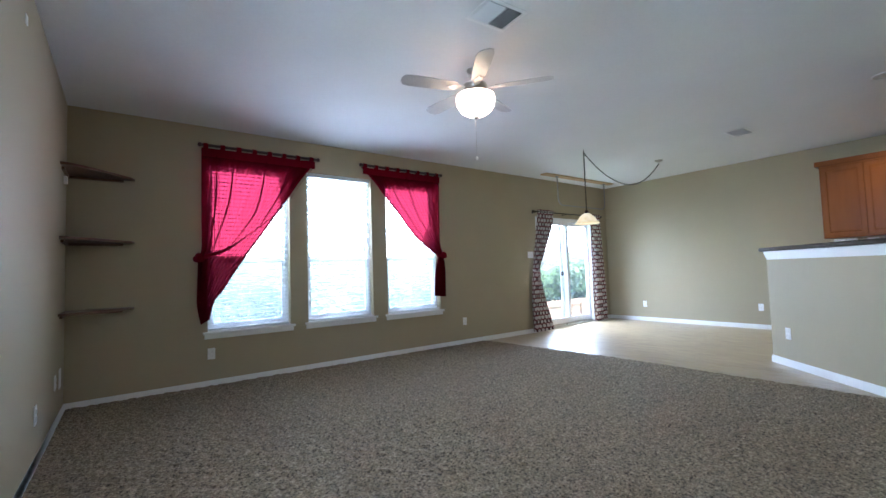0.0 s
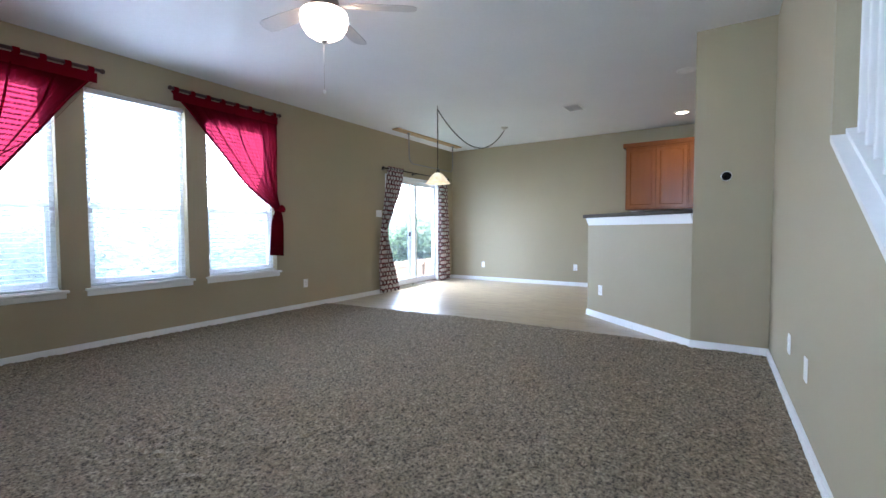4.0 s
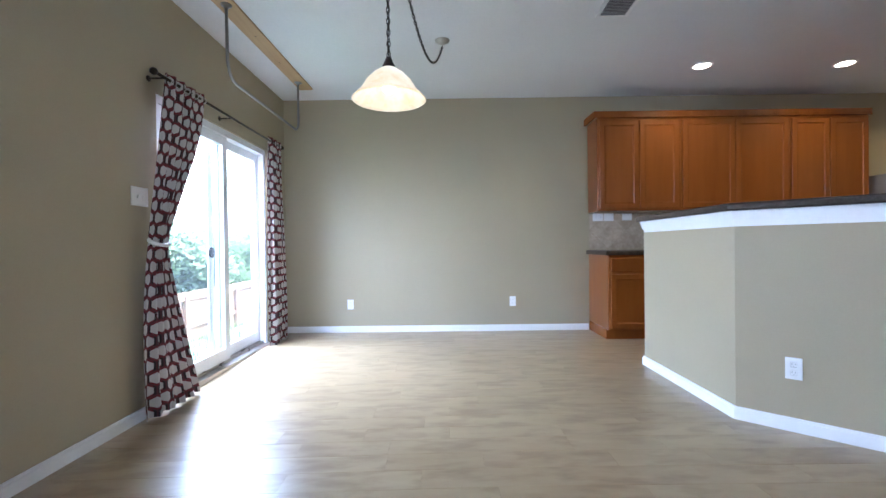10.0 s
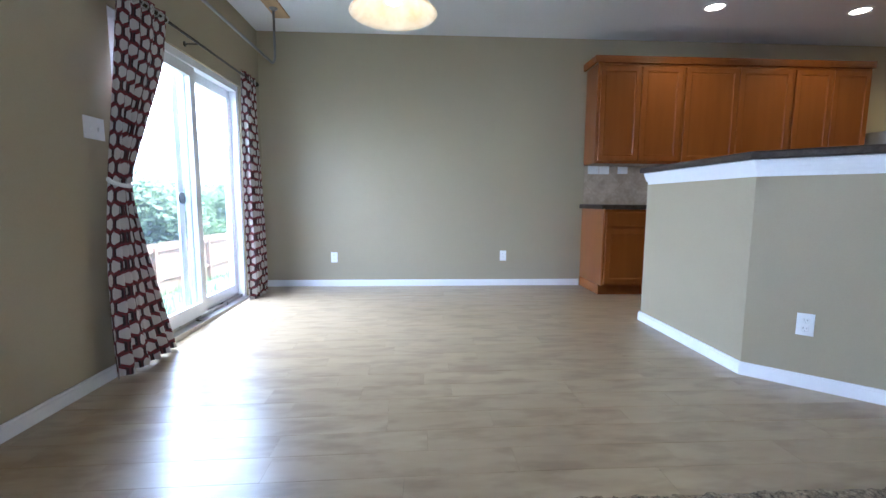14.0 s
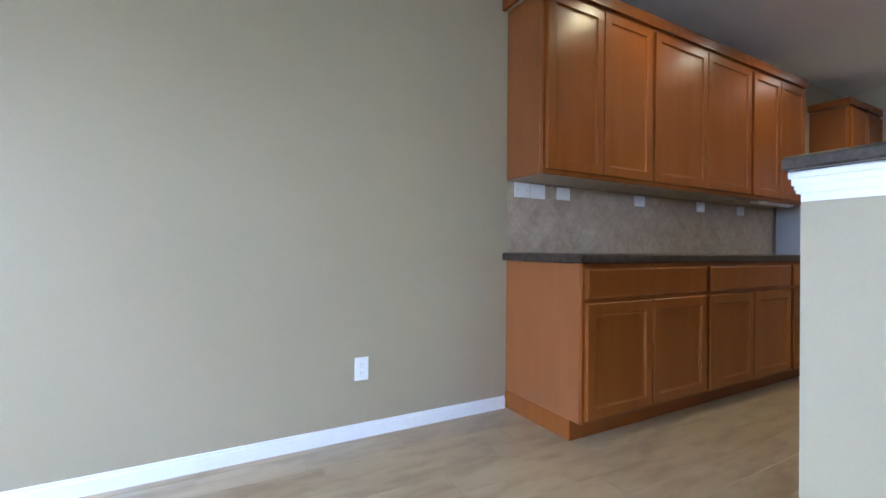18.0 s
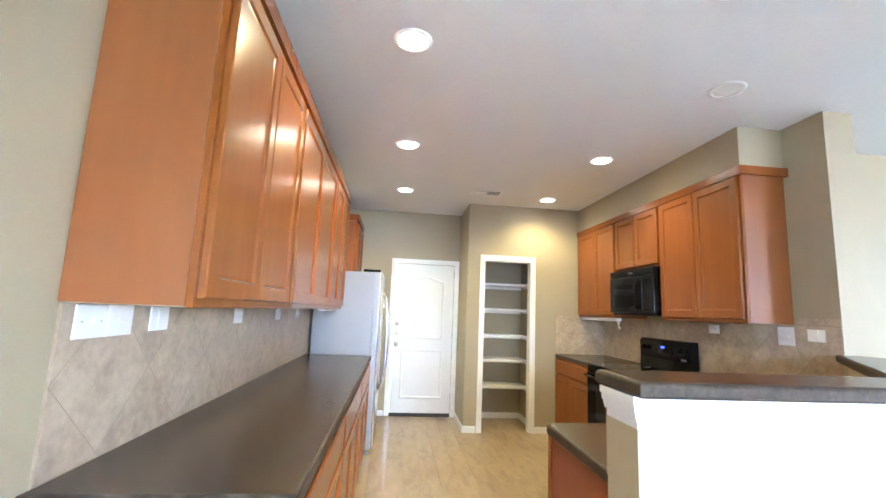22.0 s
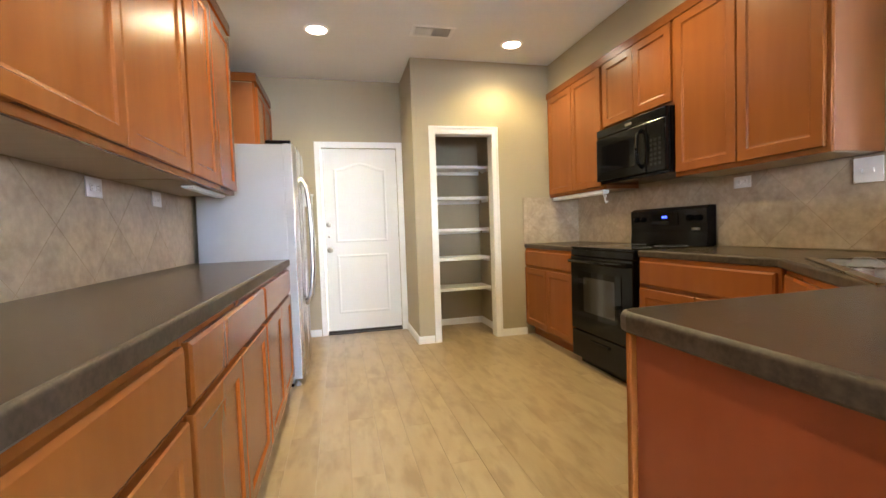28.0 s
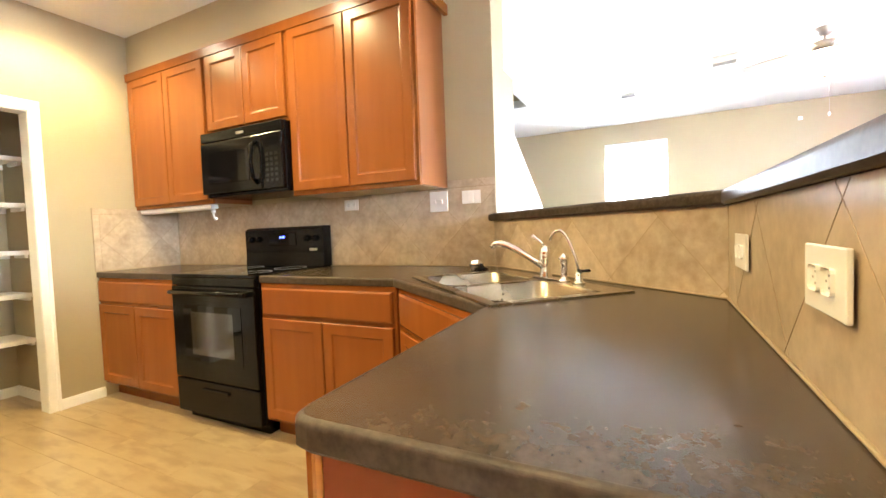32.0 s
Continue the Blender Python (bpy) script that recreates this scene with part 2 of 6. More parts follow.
def tube(bm, pts, r, seg=10, closed=False):
    """A round bar along a line of points; r may be a list."""
    pts = [Vector(p) for p in pts]
    n = len(pts)
    rs = r if isinstance(r, (list, tuple)) else [r] * n
    rings, up = [], None
    for i, p in enumerate(pts):
        if closed:
            d = (pts[(i + 1) % n] - pts[i - 1]).normalized()
        else:
            d = (pts[min(i + 1, n - 1)] - pts[max(i - 1, 0)]).normalized()
        if up is None:
            up = Vector((0, 0, 1)) if abs(d.z) < 0.9 else Vector((1, 0, 0))
        side = d.cross(up).normalized()
        up = side.cross(d).normalized()
        rings.append([bm.verts.new(p + (side * math.cos(a) + up * math.sin(a)) * rs[i]) for a in (2 * math.pi * k / seg for k in range(seg))])
    for i in range(n if closed else n - 1):
        a, b = rings[i], rings[(i + 1) % n]
        for k in range(seg):
            bm.faces.new((a[k], a[(k + 1) % seg], b[(k + 1) % seg], b[k])).smooth = True
    if not closed:
        bm.faces.new(rings[0][::-1])
        bm.faces.new(rings[-1])
    return bm


def lathe(bm, profile, at=(0, 0, 0), seg=24):
    """A turned shape: (radius, height) pairs about an upright axis through at."""
    x, y, z = at
    rings = []
    for r, h in profile:
        if r < 1e-5:
            rings.append([bm.verts.new((x, y, z + h))])
        else:
            rings.append([bm.verts.new((x + r * math.cos(2 * math.pi * k / seg), y + r * math.sin(2 * math.pi * k / seg), z + h)) for k in range(seg)])
    for a, b in zip(rings, rings[1:]):
        for k in range(seg):
            q = [a[k % len(a)], a[(k + 1) % len(a)], b[(k + 1) % len(b)], b[k % len(b)]]
            q = [v for i, v in enumerate(q) if v not in q[:i]]
            if len(q) > 2:
                bm.faces.new(q).smooth = True
    return bm


def turned(bm, m):
    bm.transform(m)
    return bm


def mesh(name, bm, mat):
    bmesh.ops.recalc_face_normals(bm, faces=bm.faces)
    d = bpy.data.meshes.new(name)
    bm.to_mesh(d)
    bm.free()
    d.materials.append(mat)
    return d


def part(name, bm, mat, parent, label=""):
    ob = new(name, mesh(name, bm, mat))
    ob.parent = parent
    return tagged(ob, label)


def thing(name, label, category, at=(0, 0, 0), group="", turn=0):
    ob = new(name)
    ob.empty_display_size = 0.05
    ob.matrix_basis = pose(*at, 0, 0, turn)
    return tagged(ob, label, category, group)


def solid(name, bm, mat, label, category="", group="", kind=""):
    return tagged(new(name, mesh(name, bm, mat)), label, category, group, kind)


def slab(axis, p0, p1, u0, u1, z0, z1, holes=()):
    """A wall from p0 to p1 thick on the axis named, running from u0 to u1, with rectangular holes (u0, u1, z0, z1) through it."""
    us = sorted({u0, u1, *[h[0] for h in holes], *[h[1] for h in holes]})
    zs = sorted({z0, z1, *[h[2] for h in holes], *[h[3] for h in holes]})
    full = {(i, j) for i in range(len(us) - 1) for j in range(len(zs) - 1)
            if not any(h[0] < (us[i] + us[i + 1]) / 2 < h[1] and h[2] < (zs[j] + zs[j + 1]) / 2 < h[3] for h in holes)}
    bm = bmesh.new()
    cache = {}

    def v(u, p, z):
        k = (u, p, z)
        if k not in cache:
            cache[k] = bm.verts.new((u, p, z) if axis == "y" else (p, u, z))
        return cache[k]

    for i, j in full:
        a, b, c, d = us[i], us[i + 1], zs[j], zs[j + 1]
        for p in (p0, p1):
            bm.faces.new((v(a, p, c), v(b, p, c), v(b, p, d), v(a, p, d)))
        for (di, dj), (e, f) in (((-1, 0), ((a, c), (a, d))), ((1, 0), ((b, c), (b, d))), ((0, -1), ((a, c), (b, c))), ((0, 1), ((a, d), (b, d)))):
            if (i + di, j + dj) not in full:
                bm.faces.new((v(e[0], p0, e[1]), v(f[0], p0, f[1]), v(f[0], p1, f[1]), v(e[0], p1, e[1])))
    return bm


# ---- plan ----
H = 2.74
XW, XE, YN = -1.875, 6.77, 4.64
MB, NB, SB = (4.18, 1.105), (5.284, 1.105), (3.122, -0.046)
YP, XJ, YG = -2.945, 5.083, -3.655
XK, YST = 3.33, -0.60
WINDOWS = ((-0.735, 0.135), (0.345, 1.225), (1.445, 2.335))
WZ0, WZ1 = 0.53, 2.37
DX0, DX1, DZ1 = 4.53, 6.27, 2.04
CARPET_X = 3.21


def structure(name, bm, mat, label, category="wall"):
    return solid(name, bm, mat, label, category, kind="structure")


structure("wall_north", slab("y", YN, YN + 0.16, XW - 0.12, XE + 0.12, -0.1, H + 0.1,
          [(a, b, WZ0, WZ1) for a, b in WINDOWS] + [(DX0, DX1, 0.0, DZ1)]), PAINT, "tan painted wall with three windows and a patio door")
structure("wall_west", slab("x", XW - 0.12, XW, -1.9, YN, -0.1, 4.2, [(0.03, 0.95, 0.6, 2.44)]), PAINT, "tan painted wall with one window")
structure("wall_east", slab("x", XE, XE + 0.12, -4.7, YN, -0.1, H + 0.1), PAINT, "tan painted wall behind the kitchen cabinets")
structure("wall_garage", slab("y", YG - 0.12, YG, XJ, XE, -0.1, H + 0.1, [(5.15, 5.96, 0.0, 2.02)]), PAINT, "tan painted wall round the white door")
structure("wall_jog", slab("x", XJ - 0.11, XJ, YG, YP - 0.11, -0.1, H + 0.1), PAINT, "short tan wall beside the pantry")
structure("wall_pantry", slab("y", YP - 0.11, YP, XK, XJ, -0.1, H + 0.1, [(4.29, 4.865, 0.0, 2.04)]), PAINT, "tan painted wall with the pantry opening")
structure("wall_pantry_back", slab("y", YG - 0.12, YG, XK, XJ - 0.11, -0.1, H + 0.1), PAINT, "tan painted wall at the back of the pantry")
structure("wall_range", slab("x", SB[0], XK, -3.82, SB[1], -0.1, H + 0.1), PAINT, "tan painted wall between kitchen and stairs")
structure("wall_soffit", box((XK + 0.001, YP + 0.001, 2.45), (3.66, -0.345, H - 0.001)), PAINT, "tan soffit above the wall cabinets")
# stair wall with its open balustrade, and the well above the stairs
def floor_z(x, y):
    """The floor settles a little towards the window wall."""
    a = max(0.0, min(1.0, (y - 2.4) / 2.1))
    b = max(0.0, min(1.0, (6.3 - x) / 1.8))
    return -0.040 * a * b


STX, STZ, STS = 1.08, 1.395, 0.60
bm = bmesh.new()
xfoot = STX - (STZ - 0.12) / STS
poly = [(xfoot, 0.0), (SB[0], 0.0), (SB[0], H), (STX, H), (STX, STZ), (xfoot, 0.12)]
for p in (YST, YST - 0.16):
    bm.faces.new([bm.verts.new((x, p, z)) for x, z in poly])
bm.verts.ensure_lookup_table()
for i in range(6):
    j = (i + 1) % 6
    bm.faces.new((bm.verts[i], bm.verts[j], bm.verts[6 + j], bm.verts[6 + i]))
structure("wall_stairs", bm, PAINT, "tan wall under the open stair balustrade")
structure("wall_stair_back", slab("y", -1.9, -1.78, XW, SB[0], -0.1, 4.2), PAINT, "tan wall behind the stairs")
structure("wall_stair_head", slab("x", 2.9, SB[0], -1.78, YST - 0.16, H, 4.2), PAINT, "tan wall at the head of the stairwell")
structure("wall_stairwell", slab("y", YST - 0.14, YST - 0.02, XW, SB[0], H + 0.1, 4.2), PAINT, "tan wall above the stairwell edge")
structure("wall_stairwell_west", slab("x", -0.15, -0.03, -1.9, YST - 0.14, H + 0.1, 4.2), PAINT, "tan wall at the foot of the stairwell")
structure("ceiling_stairwell", box((XW, -1.9, 4.2), (SB[0], YST, 4.3)), CEIL, "white ceiling above the stairwell", "ceiling")
bm = box((XW - 0.1, YST - 0.14, H), (XE + 0.1, YN + 0.15, H + 0.1))
bx(bm, (XW - 0.1, -1.9, H), (-0.03, YST - 0.14, H + 0.1))
bx(bm, (SB[0], -3.82, H), (XE + 0.1, YST - 0.14, H + 0.1))
structure("ceiling", bm, CEIL, "white lightly textured ceiling", "ceiling")

# half wall: a straight leg and a diagonal one, with baseboard, moulding and bar top
def offset_line(pts, d):
    """The line pts moved by d to its right."""
    out = []
    dirs = [(Vector(b) - Vector(a)).normalized() for a, b in zip(pts, pts[1:])]
    for i, p in enumerate(pts):
        d0, d1 = dirs[max(i - 1, 0)], dirs[min(i, len(dirs) - 1)]
        n0, n1 = Vector((d0.y, -d0.x)), Vector((d1.y, -d1.x))
        n = (n0 + n1).normalized()
        out.append(tuple(Vector(p) + n * (d / max(0.2, n.dot(n0)))))
    return out


HALF = [SB, MB, NB]
INNER = offset_line(HALF, 0.165)
INNER[0] = (XK, INNER[1][1] - (INNER[1][0] - XK) * (MB[1] - SB[1]) / (MB[0] - SB[0]))


def strip(line, d0, d1, z0, z1, bev=0.0, end=0.0, start=0.0):
    """A band along a line, from d0 to d1 to its right, between two heights."""
    line = [Vector(p) for p in line]
    line[-1] = line[-1] + (line[-1] - line[-2]).normalized() * end
    line[0] = line[0] + (line[0] - line[1]).normalized() * start
    return prism(bmesh.new(), offset_line(line, d1) + offset_line(line, d0)[::-1], z0, z1, bev)


structure("half_wall", prism(bmesh.new(), [INNER[0], INNER[1], INNER[2], NB, MB, SB, (XK, SB[1] + 0.001)], 0, 1.10), PAINT, "tan half wall between kitchen and living room")


# ---- trim ----
def base_run(pts, label="white painted baseboard", start=0.0, end=0.0):
    """Baseboard along the foot of a wall; the room lies to the left of the line."""
    bm = strip(pts, -0.015, -0.0005, 0.0, 0.058, start=start, end=end)
    low = strip(pts, -0.010, -0.0005, 0.058, 0.072, start=start, end=end)
    d = bpy.data.meshes.new("moulding")
    low.to_mesh(d)
    low.free()
    bm.from_mesh(d)
    bpy.data.meshes.remove(d)
    return structure("baseboard", bm, TRIM, label, "baseboard")


nb_run = base_run([(DX0 - 0.02, YN), (3.2, YN), (0.6, YN), (XW, YN), (XW, 3.6), (XW, 2.4), (XW, -1.78)])
for vt in nb_run.data.vertices:
    vt.co.z += floor_z(vt.co.x, vt.co.y) - (0.012 if vt.co.x < 3 else 0)
base_run([(XE, 1.074), (XE, YN), (DX1 + 0.02, YN)])
base_run([(xfoot, YST), (SB[0], YST), SB, MB, NB, (NB[0], INNER[2][1])], end=0.0)
base_run([(6.03, YG), (XE, YG)])
base_run([(4.935, YP), (XJ, YP), (XJ, YG)])
base_run([(3.96, YP), (4.225, YP)])
base_run([(4.97, YP - 0.11), (4.97, YG), (4.2, YG), (4.2, YP - 0.11)][::-1])
structure("wall_pantry_side", slab("x", 4.1, 4.2, YG, YP - 0.11, -0.1, H + 0.1), PAINT, "tan painted side wall inside the pantry")


def moulding(line, label):
    m = strip(line, -0.009, -0.0005, 1.124, 1.134)
    for d, a, b in ((0.012, 1.134, 1.148), (0.017, 1.148, 1.168), (0.023, 1.168, 1.188)):
        piece = strip(line, -d, -0.0005, a, b)
        t = bpy.data.meshes.new("step")
        piece.to_mesh(t)
        piece.free()
        m.from_mesh(t)
        bpy.data.meshes.remove(t)
    return structure("trim", m, TRIM, label, "trim")


moulding([SB, MB, NB, (NB[0], INNER[2][1])], "white stepped moulding under the bar top")
structure("half_wall_cap", prism(bmesh.new(), [INNER[0], INNER[1], INNER[2], NB, MB, SB, (XK, SB[1] + 0.001)], 1.1005, 1.188), TRIM, "white painted board under the bar top", "trim")
# raised bar top with rounded edges
bar = offset_line([SB, MB, (NB[0] + 0.024, NB[1])], -0.060)
barin = offset_line([INNER[0], INNER[1], (NB[0] + 0.024, INNER[2][1])], 0.025)
BAR = [(XK + 0.002, barin[0][1] - 0.02), barin[1], barin[2], bar[2], bar[1], (bar[0][0] + 0.12, bar[0][1] + 0.12), (SB[0] + 0.09, SB[1] + 0.002), (XK + 0.002, SB[1] + 0.002)]


def casing(x0, x1, top, y, w=0.062):
    """White door casing on the north face of a wall."""
    bm = box((x0 - w, y, 0), (x0, y + 0.012, top + w))
    bx(bm, (x1, y, 0), (x1 + w, y + 0.012, top + w))
    bx(bm, (x0, y, top), (x1, y + 0.012, top + w))
    for a, b, c, d in ((x0 - w, x0 - w + 0.018, 0, top + w), (x1 + w - 0.018, x1 + w, 0, top + w), (x0 - w + 0.018, x1 + w - 0.018, top + w - 0.018, top + w)):
        bx(bm, (a, y + 0.0121, c), (b, y + 0.02, d))
    return bm


structure("trim", casing(4.29, 4.865, 2.04, YP), TRIM, "white casing round the pantry opening", "casing")
bm = box((4.278, YP - 0.112, 0), (4.292, YP, 2.04))
bx(bm, (4.863, YP - 0.112, 0), (4.877, YP, 2.04))
bx(bm, (4.292, YP - 0.112, 2.028), (4.863, YP, 2.042))
structure("trim", bm, TRIM, "white jamb lining the pantry opening", "jamb")
structure("trim", casing(5.15, 5.96, 2.02, YG), TRIM, "white casing round the interior door", "casing")
structure("threshold", box((5.15, YG - 0.12, 0.0), (5.96, YG + 0.004, 0.012)), BRONZE, "dark metal threshold under the white door", "threshold")


# ---- outlets and switches ----
def plate(kind, at, turn, w=0.072, label="", gang=1, tall=0.116):
    """A wall plate in the xz plane facing -y, then turned."""
    names = {"outlet": "white duplex outlet plate", "switch": "white light switch plate", "blank": "white blank wall plate", "rocker": "white rocker switch plate"}
    t = thing("wall_" + ("outlet" if kind == "outlet" else "switch" if kind in ("switch", "rocker", "side_toggle", "slider") else "plate"), (label or names[kind] + " on the wall"), "outlet" if kind == "outlet" else "switch", at, "", turn)
    w = w * gang
    part("cover_plate", box((-w / 2, -0.006, -tall / 2), (w / 2, 0.0, tall / 2), 0.002, 2), PLATE, t)
    for g in range(gang):
        x = (g - (gang - 1) / 2) * 0.046
        if kind == "outlet":
            for k in (-0.022, 0.022):
                dx, dz = (x + k, 0.0) if w > tall else (x, k)
                part("socket", box((dx - 0.015, -0.0068, dz - 0.015), (dx + 0.015, -0.0055, dz + 0.015), 0.005, 2), PLATE, t)
                lie = Matrix(((1, 0, 0, dx), (0, 1, 0, 0), (0, 0, 1, dz), (0, 0, 0, 1))) @ pose(0, 0, 0, 0, 90 if w > tall else 0)
                bm = box((-0.008, -0.0072, -0.002), (-0.0055, -0.0067, 0.008))
                bx(bm, (0.0055, -0.0072, -0.002), (0.008, -0.0067, 0.006))
                bx(bm, (-0.0015, -0.0072, -0.010), (0.0015, -0.0067, -0.007))
                bm = turned(bm, lie)
                part("slot", bm, DARKSLOT, t)
        elif kind == "switch":
            part("toggle", turned(box((x - 0.005, -0.016, -0.012), (x + 0.005, -0.005, 0.012), 0.002), pose(0, 0, 0, 12)), PLATE, t)
        elif kind == "side_toggle":
            part("toggle", turned(box((-0.005, -0.014, -0.010), (0.005, -0.005, 0.010), 0.002), pose(0, 0, 0, 12)), PLATE, t)
            for sx in (-0.038, 0.038):
                part("screw", box((sx - 0.003, -0.0068, -0.003), (sx + 0.003, -0.0055, 0.003), 0.001), DARKSLOT, t)
        elif kind == "slider":
            part("switch_bar", box((-0.016, -0.0105, -0.007), (0.016, -0.0055, 0.007), 0.002), PLATE, t)
        elif kind == "rocker":
            part("rocker", box((x - 0.016, -0.010, -0.032), (x + 0.016, -0.005, 0.032), 0.002), PLATE, t)
    return t


plate("outlet", (-0.70, YN, 0.30), 0)
plate("outlet", (2.79, YN, 0.31), 0)
plate("switch", (4.36, YN, 1.335), 0, gang=2, label="white double light switch beside the patio door")
plate("outlet", (XE, 3.88, 0.328), -90)
plate("outlet", (XE, 1.965, 0.346), -90)
dv = (Vector(MB) - Vector(SB)).normalized()
ang = math.degrees(math.atan2(dv.y, dv.x))
plate("outlet", (4.005, MB[1] - (MB[0] - 4.005) * dv.y / dv.x, 0.335), ang + 180, label="white duplex outlet on the half wall")
plate("outlet", (2.0, YST, 0.37), 180)
plate("blank", (1.45, YST, 0.37), 180)
plate("outlet", (XW, 3.08, 0.30), 90)
plate("outlet", (XW, 4.0, 0.32), 90)
plate("blank", (XW, 4.32, 0.30), 90, w=0.11, tall=0.16, label="large white media plate low on the wall")
plate("blank", (XW, 2.56, 2.50), 90, w=0.05, tall=0.05, label="small white sensor high on the wall")
XT = XE - 0.012
for y, k, g in ((0.955, "side_toggle", 1), (0.83, "slider", 1), (0.615, "rocker", 1), (-0.145, "outlet", 1), (-0.91, "outlet", 1), (-1.52, "outlet", 1)):
    o = plate(k, (XT, y, 1.322), -90, tall=0.08 if k in ("outlet", "rocker") else 0.09, w=0.124 if k == "side_toggle" else 0.115, gang=g, label="white plate on the stone backsplash")
for y, z, k, g, w, tall in ((-1.055, 1.335, "outlet", 1, 0.115, 0.07), (-0.402, 1.318, "switch", 2, 0.06, 0.12), (-0.192, 1.333, "rocker", 1, 0.115, 0.075)):
    plate(k, (XK + 0.012, y, z), 90, w=w, tall=tall, gang=g, label="white plate on the kitchen backsplash")
for x in (4.495, 5.018):
    plate("outlet", (x, INNER[2][1] - 0.012, 1.077), 0, w=0.132, tall=0.077, label="white sideways duplex outlet on the tiled half wall")

# thermostat: dark glass disc in a steel ring
t = thing("thermostat", "round black glass thermostat on the tan wall", "thermostat", (SB[0], -0.283, 1.493), "", -90)
part("ring", turned(lathe(bmesh.new(), [(0, 0), (0.041, 0), (0.042, 0.018), (0.039, 0.022), (0.036, 0.021), (0, 0.021)]), pose(0, 0, 0, 90)), NICKEL, t)
part("display", turned(lathe(bmesh.new(), [(0, 0.0215), (0.0355, 0.0215), (0.034, 0.024), (0, 0.025)]), pose(0, 0, 0, 90)), BLACKGLASS, t)

# ---- windows ----
GLASS = material("window_glass", (1, 1, 1), 0.0)
gt = GLASS.node_tree
gb = gt.nodes["Principled BSDF"]
gb.inputs["Transmission Weight"].default_value, gb.inputs["IOR"].default_value = 1.0, 1.02
# a faint white veil mixed into the panes: glare over the view outside
glare = nd(GLASS, "ShaderNodeBsdfTranslucent", Color=(0.9, 0.93, 0.95, 1))
veil = nd(GLASS, "ShaderNodeMixShader", Fac=0.012)
link(GLASS, gb.outputs[0], veil.inputs[1])
link(GLASS, glare.outputs[0], veil.inputs[2])
link(GLASS, veil.outputs[0], gt.nodes["Material Output"].inputs[0])


def glass_pane(bm, parent, name="pane", mat=None):
    p = part(name, bm, mat or GLASS, parent)
    p.visible_shadow = False
    return p


SCREEN = bpy.data.materials.new("insect_screen_mesh")
SCREEN.use_nodes = True
SCREEN.node_tree.nodes.clear()
weave = nd(SCREEN, "ShaderNodeBsdfTranslucent", Color=(0.30, 0.32, 0.30, 1))
gaps = nd(SCREEN, "ShaderNodeBsdfTransparent", Color=(1, 1, 1, 1))
net = nd(SCREEN, "ShaderNodeMixShader", Fac=0.20)
link(SCREEN, gaps.outputs[0], net.inputs[1])
link(SCREEN, weave.outputs[0], net.inputs[2])
link(SCREEN, net.outputs[0], nd(SCREEN, "ShaderNodeOutputMaterial").inputs[0])
SLAT = surface("white_blind_slat", (0.62, 0.635, 0.65), (0.68, 0.69, 0.70), 0.45, 30, 4, 0.0)


def window(n, x0, x1, z0, z1, place=pose(0, 0, 0), mid=1.285, label="white vinyl single-hung window"):
    w = thing("window_%d" % n, label, "window")
    w["kind"] = "structure"
    w.matrix_basis = place
    y = YN + 0.085
    bm = box((x0, y, z0), (x0 + 0.04, y + 0.07, z1))
    bx(bm, (x1 - 0.04, y, z0), (x1, y + 0.07, z1))
    bx(bm, (x0 + 0.04, y, z1 - 0.04), (x1 - 0.04, y + 0.07, z1))
    bx(bm, (x0 + 0.04, y, z0), (x1 - 0.04, y + 0.07, z0 + 0.045))
    part("window_frame", bm, VINYL, w)
    for a, b, yy, nm in ((z0 + 0.045, mid + 0.02, y + 0.012, "lower_sash"), (mid - 0.02, z1 - 0.04, y + 0.04, "upper_sash")):
        bm = box((x0 + 0.04, yy, a), (x0 + 0.07, yy + 0.026, b))
        bx(bm, (x1 - 0.07, yy, a), (x1 - 0.04, yy + 0.026, b))
        bx(bm, (x0 + 0.07, yy, b - 0.035), (x1 - 0.07, yy + 0.026, b))
        bx(bm, (x0 + 0.07, yy, a), (x1 - 0.07, yy + 0.026, a + 0.035))
        s = part(nm, bm, VINYL, w)
        glass_pane(box((x0 + 0.07, yy + 0.011, a + 0.035), (x1 - 0.07, yy + 0.015, b - 0.035)), s)
    glass_pane(box((x0 + 0.045, y + 0.062, z0 + 0.05), (x1 - 0.045, y + 0.063, mid - 0.01)), w, "insect_screen", SCREEN)
    part("latch", box(((x0 + x1) / 2 - 0.03, y + 0.0, mid + 0.021), ((x0 + x1) / 2 + 0.03, y + 0.03, mid + 0.034), 0.003), VINYL, w)
    bm = box((x0 - 0.045, YN - 0.045, z0 - 0.026), (x1 + 0.045, YN - 0.0005, z0), 0.006, 2)
    bx(bm, (x0 + 0.001, YN - 0.0005, z0 - 0.02), (x1 - 0.001, y, z0 + 0.004))
    part("window_sill", bm, TRIM, w)
    bm = box((x0 - 0.03, YN - 0.016, z0 - 0.075), (x1 + 0.03, YN - 0.0005, z0 - 0.0265), 0.004)
    part("apron", bm, TRIM, w)
    return w


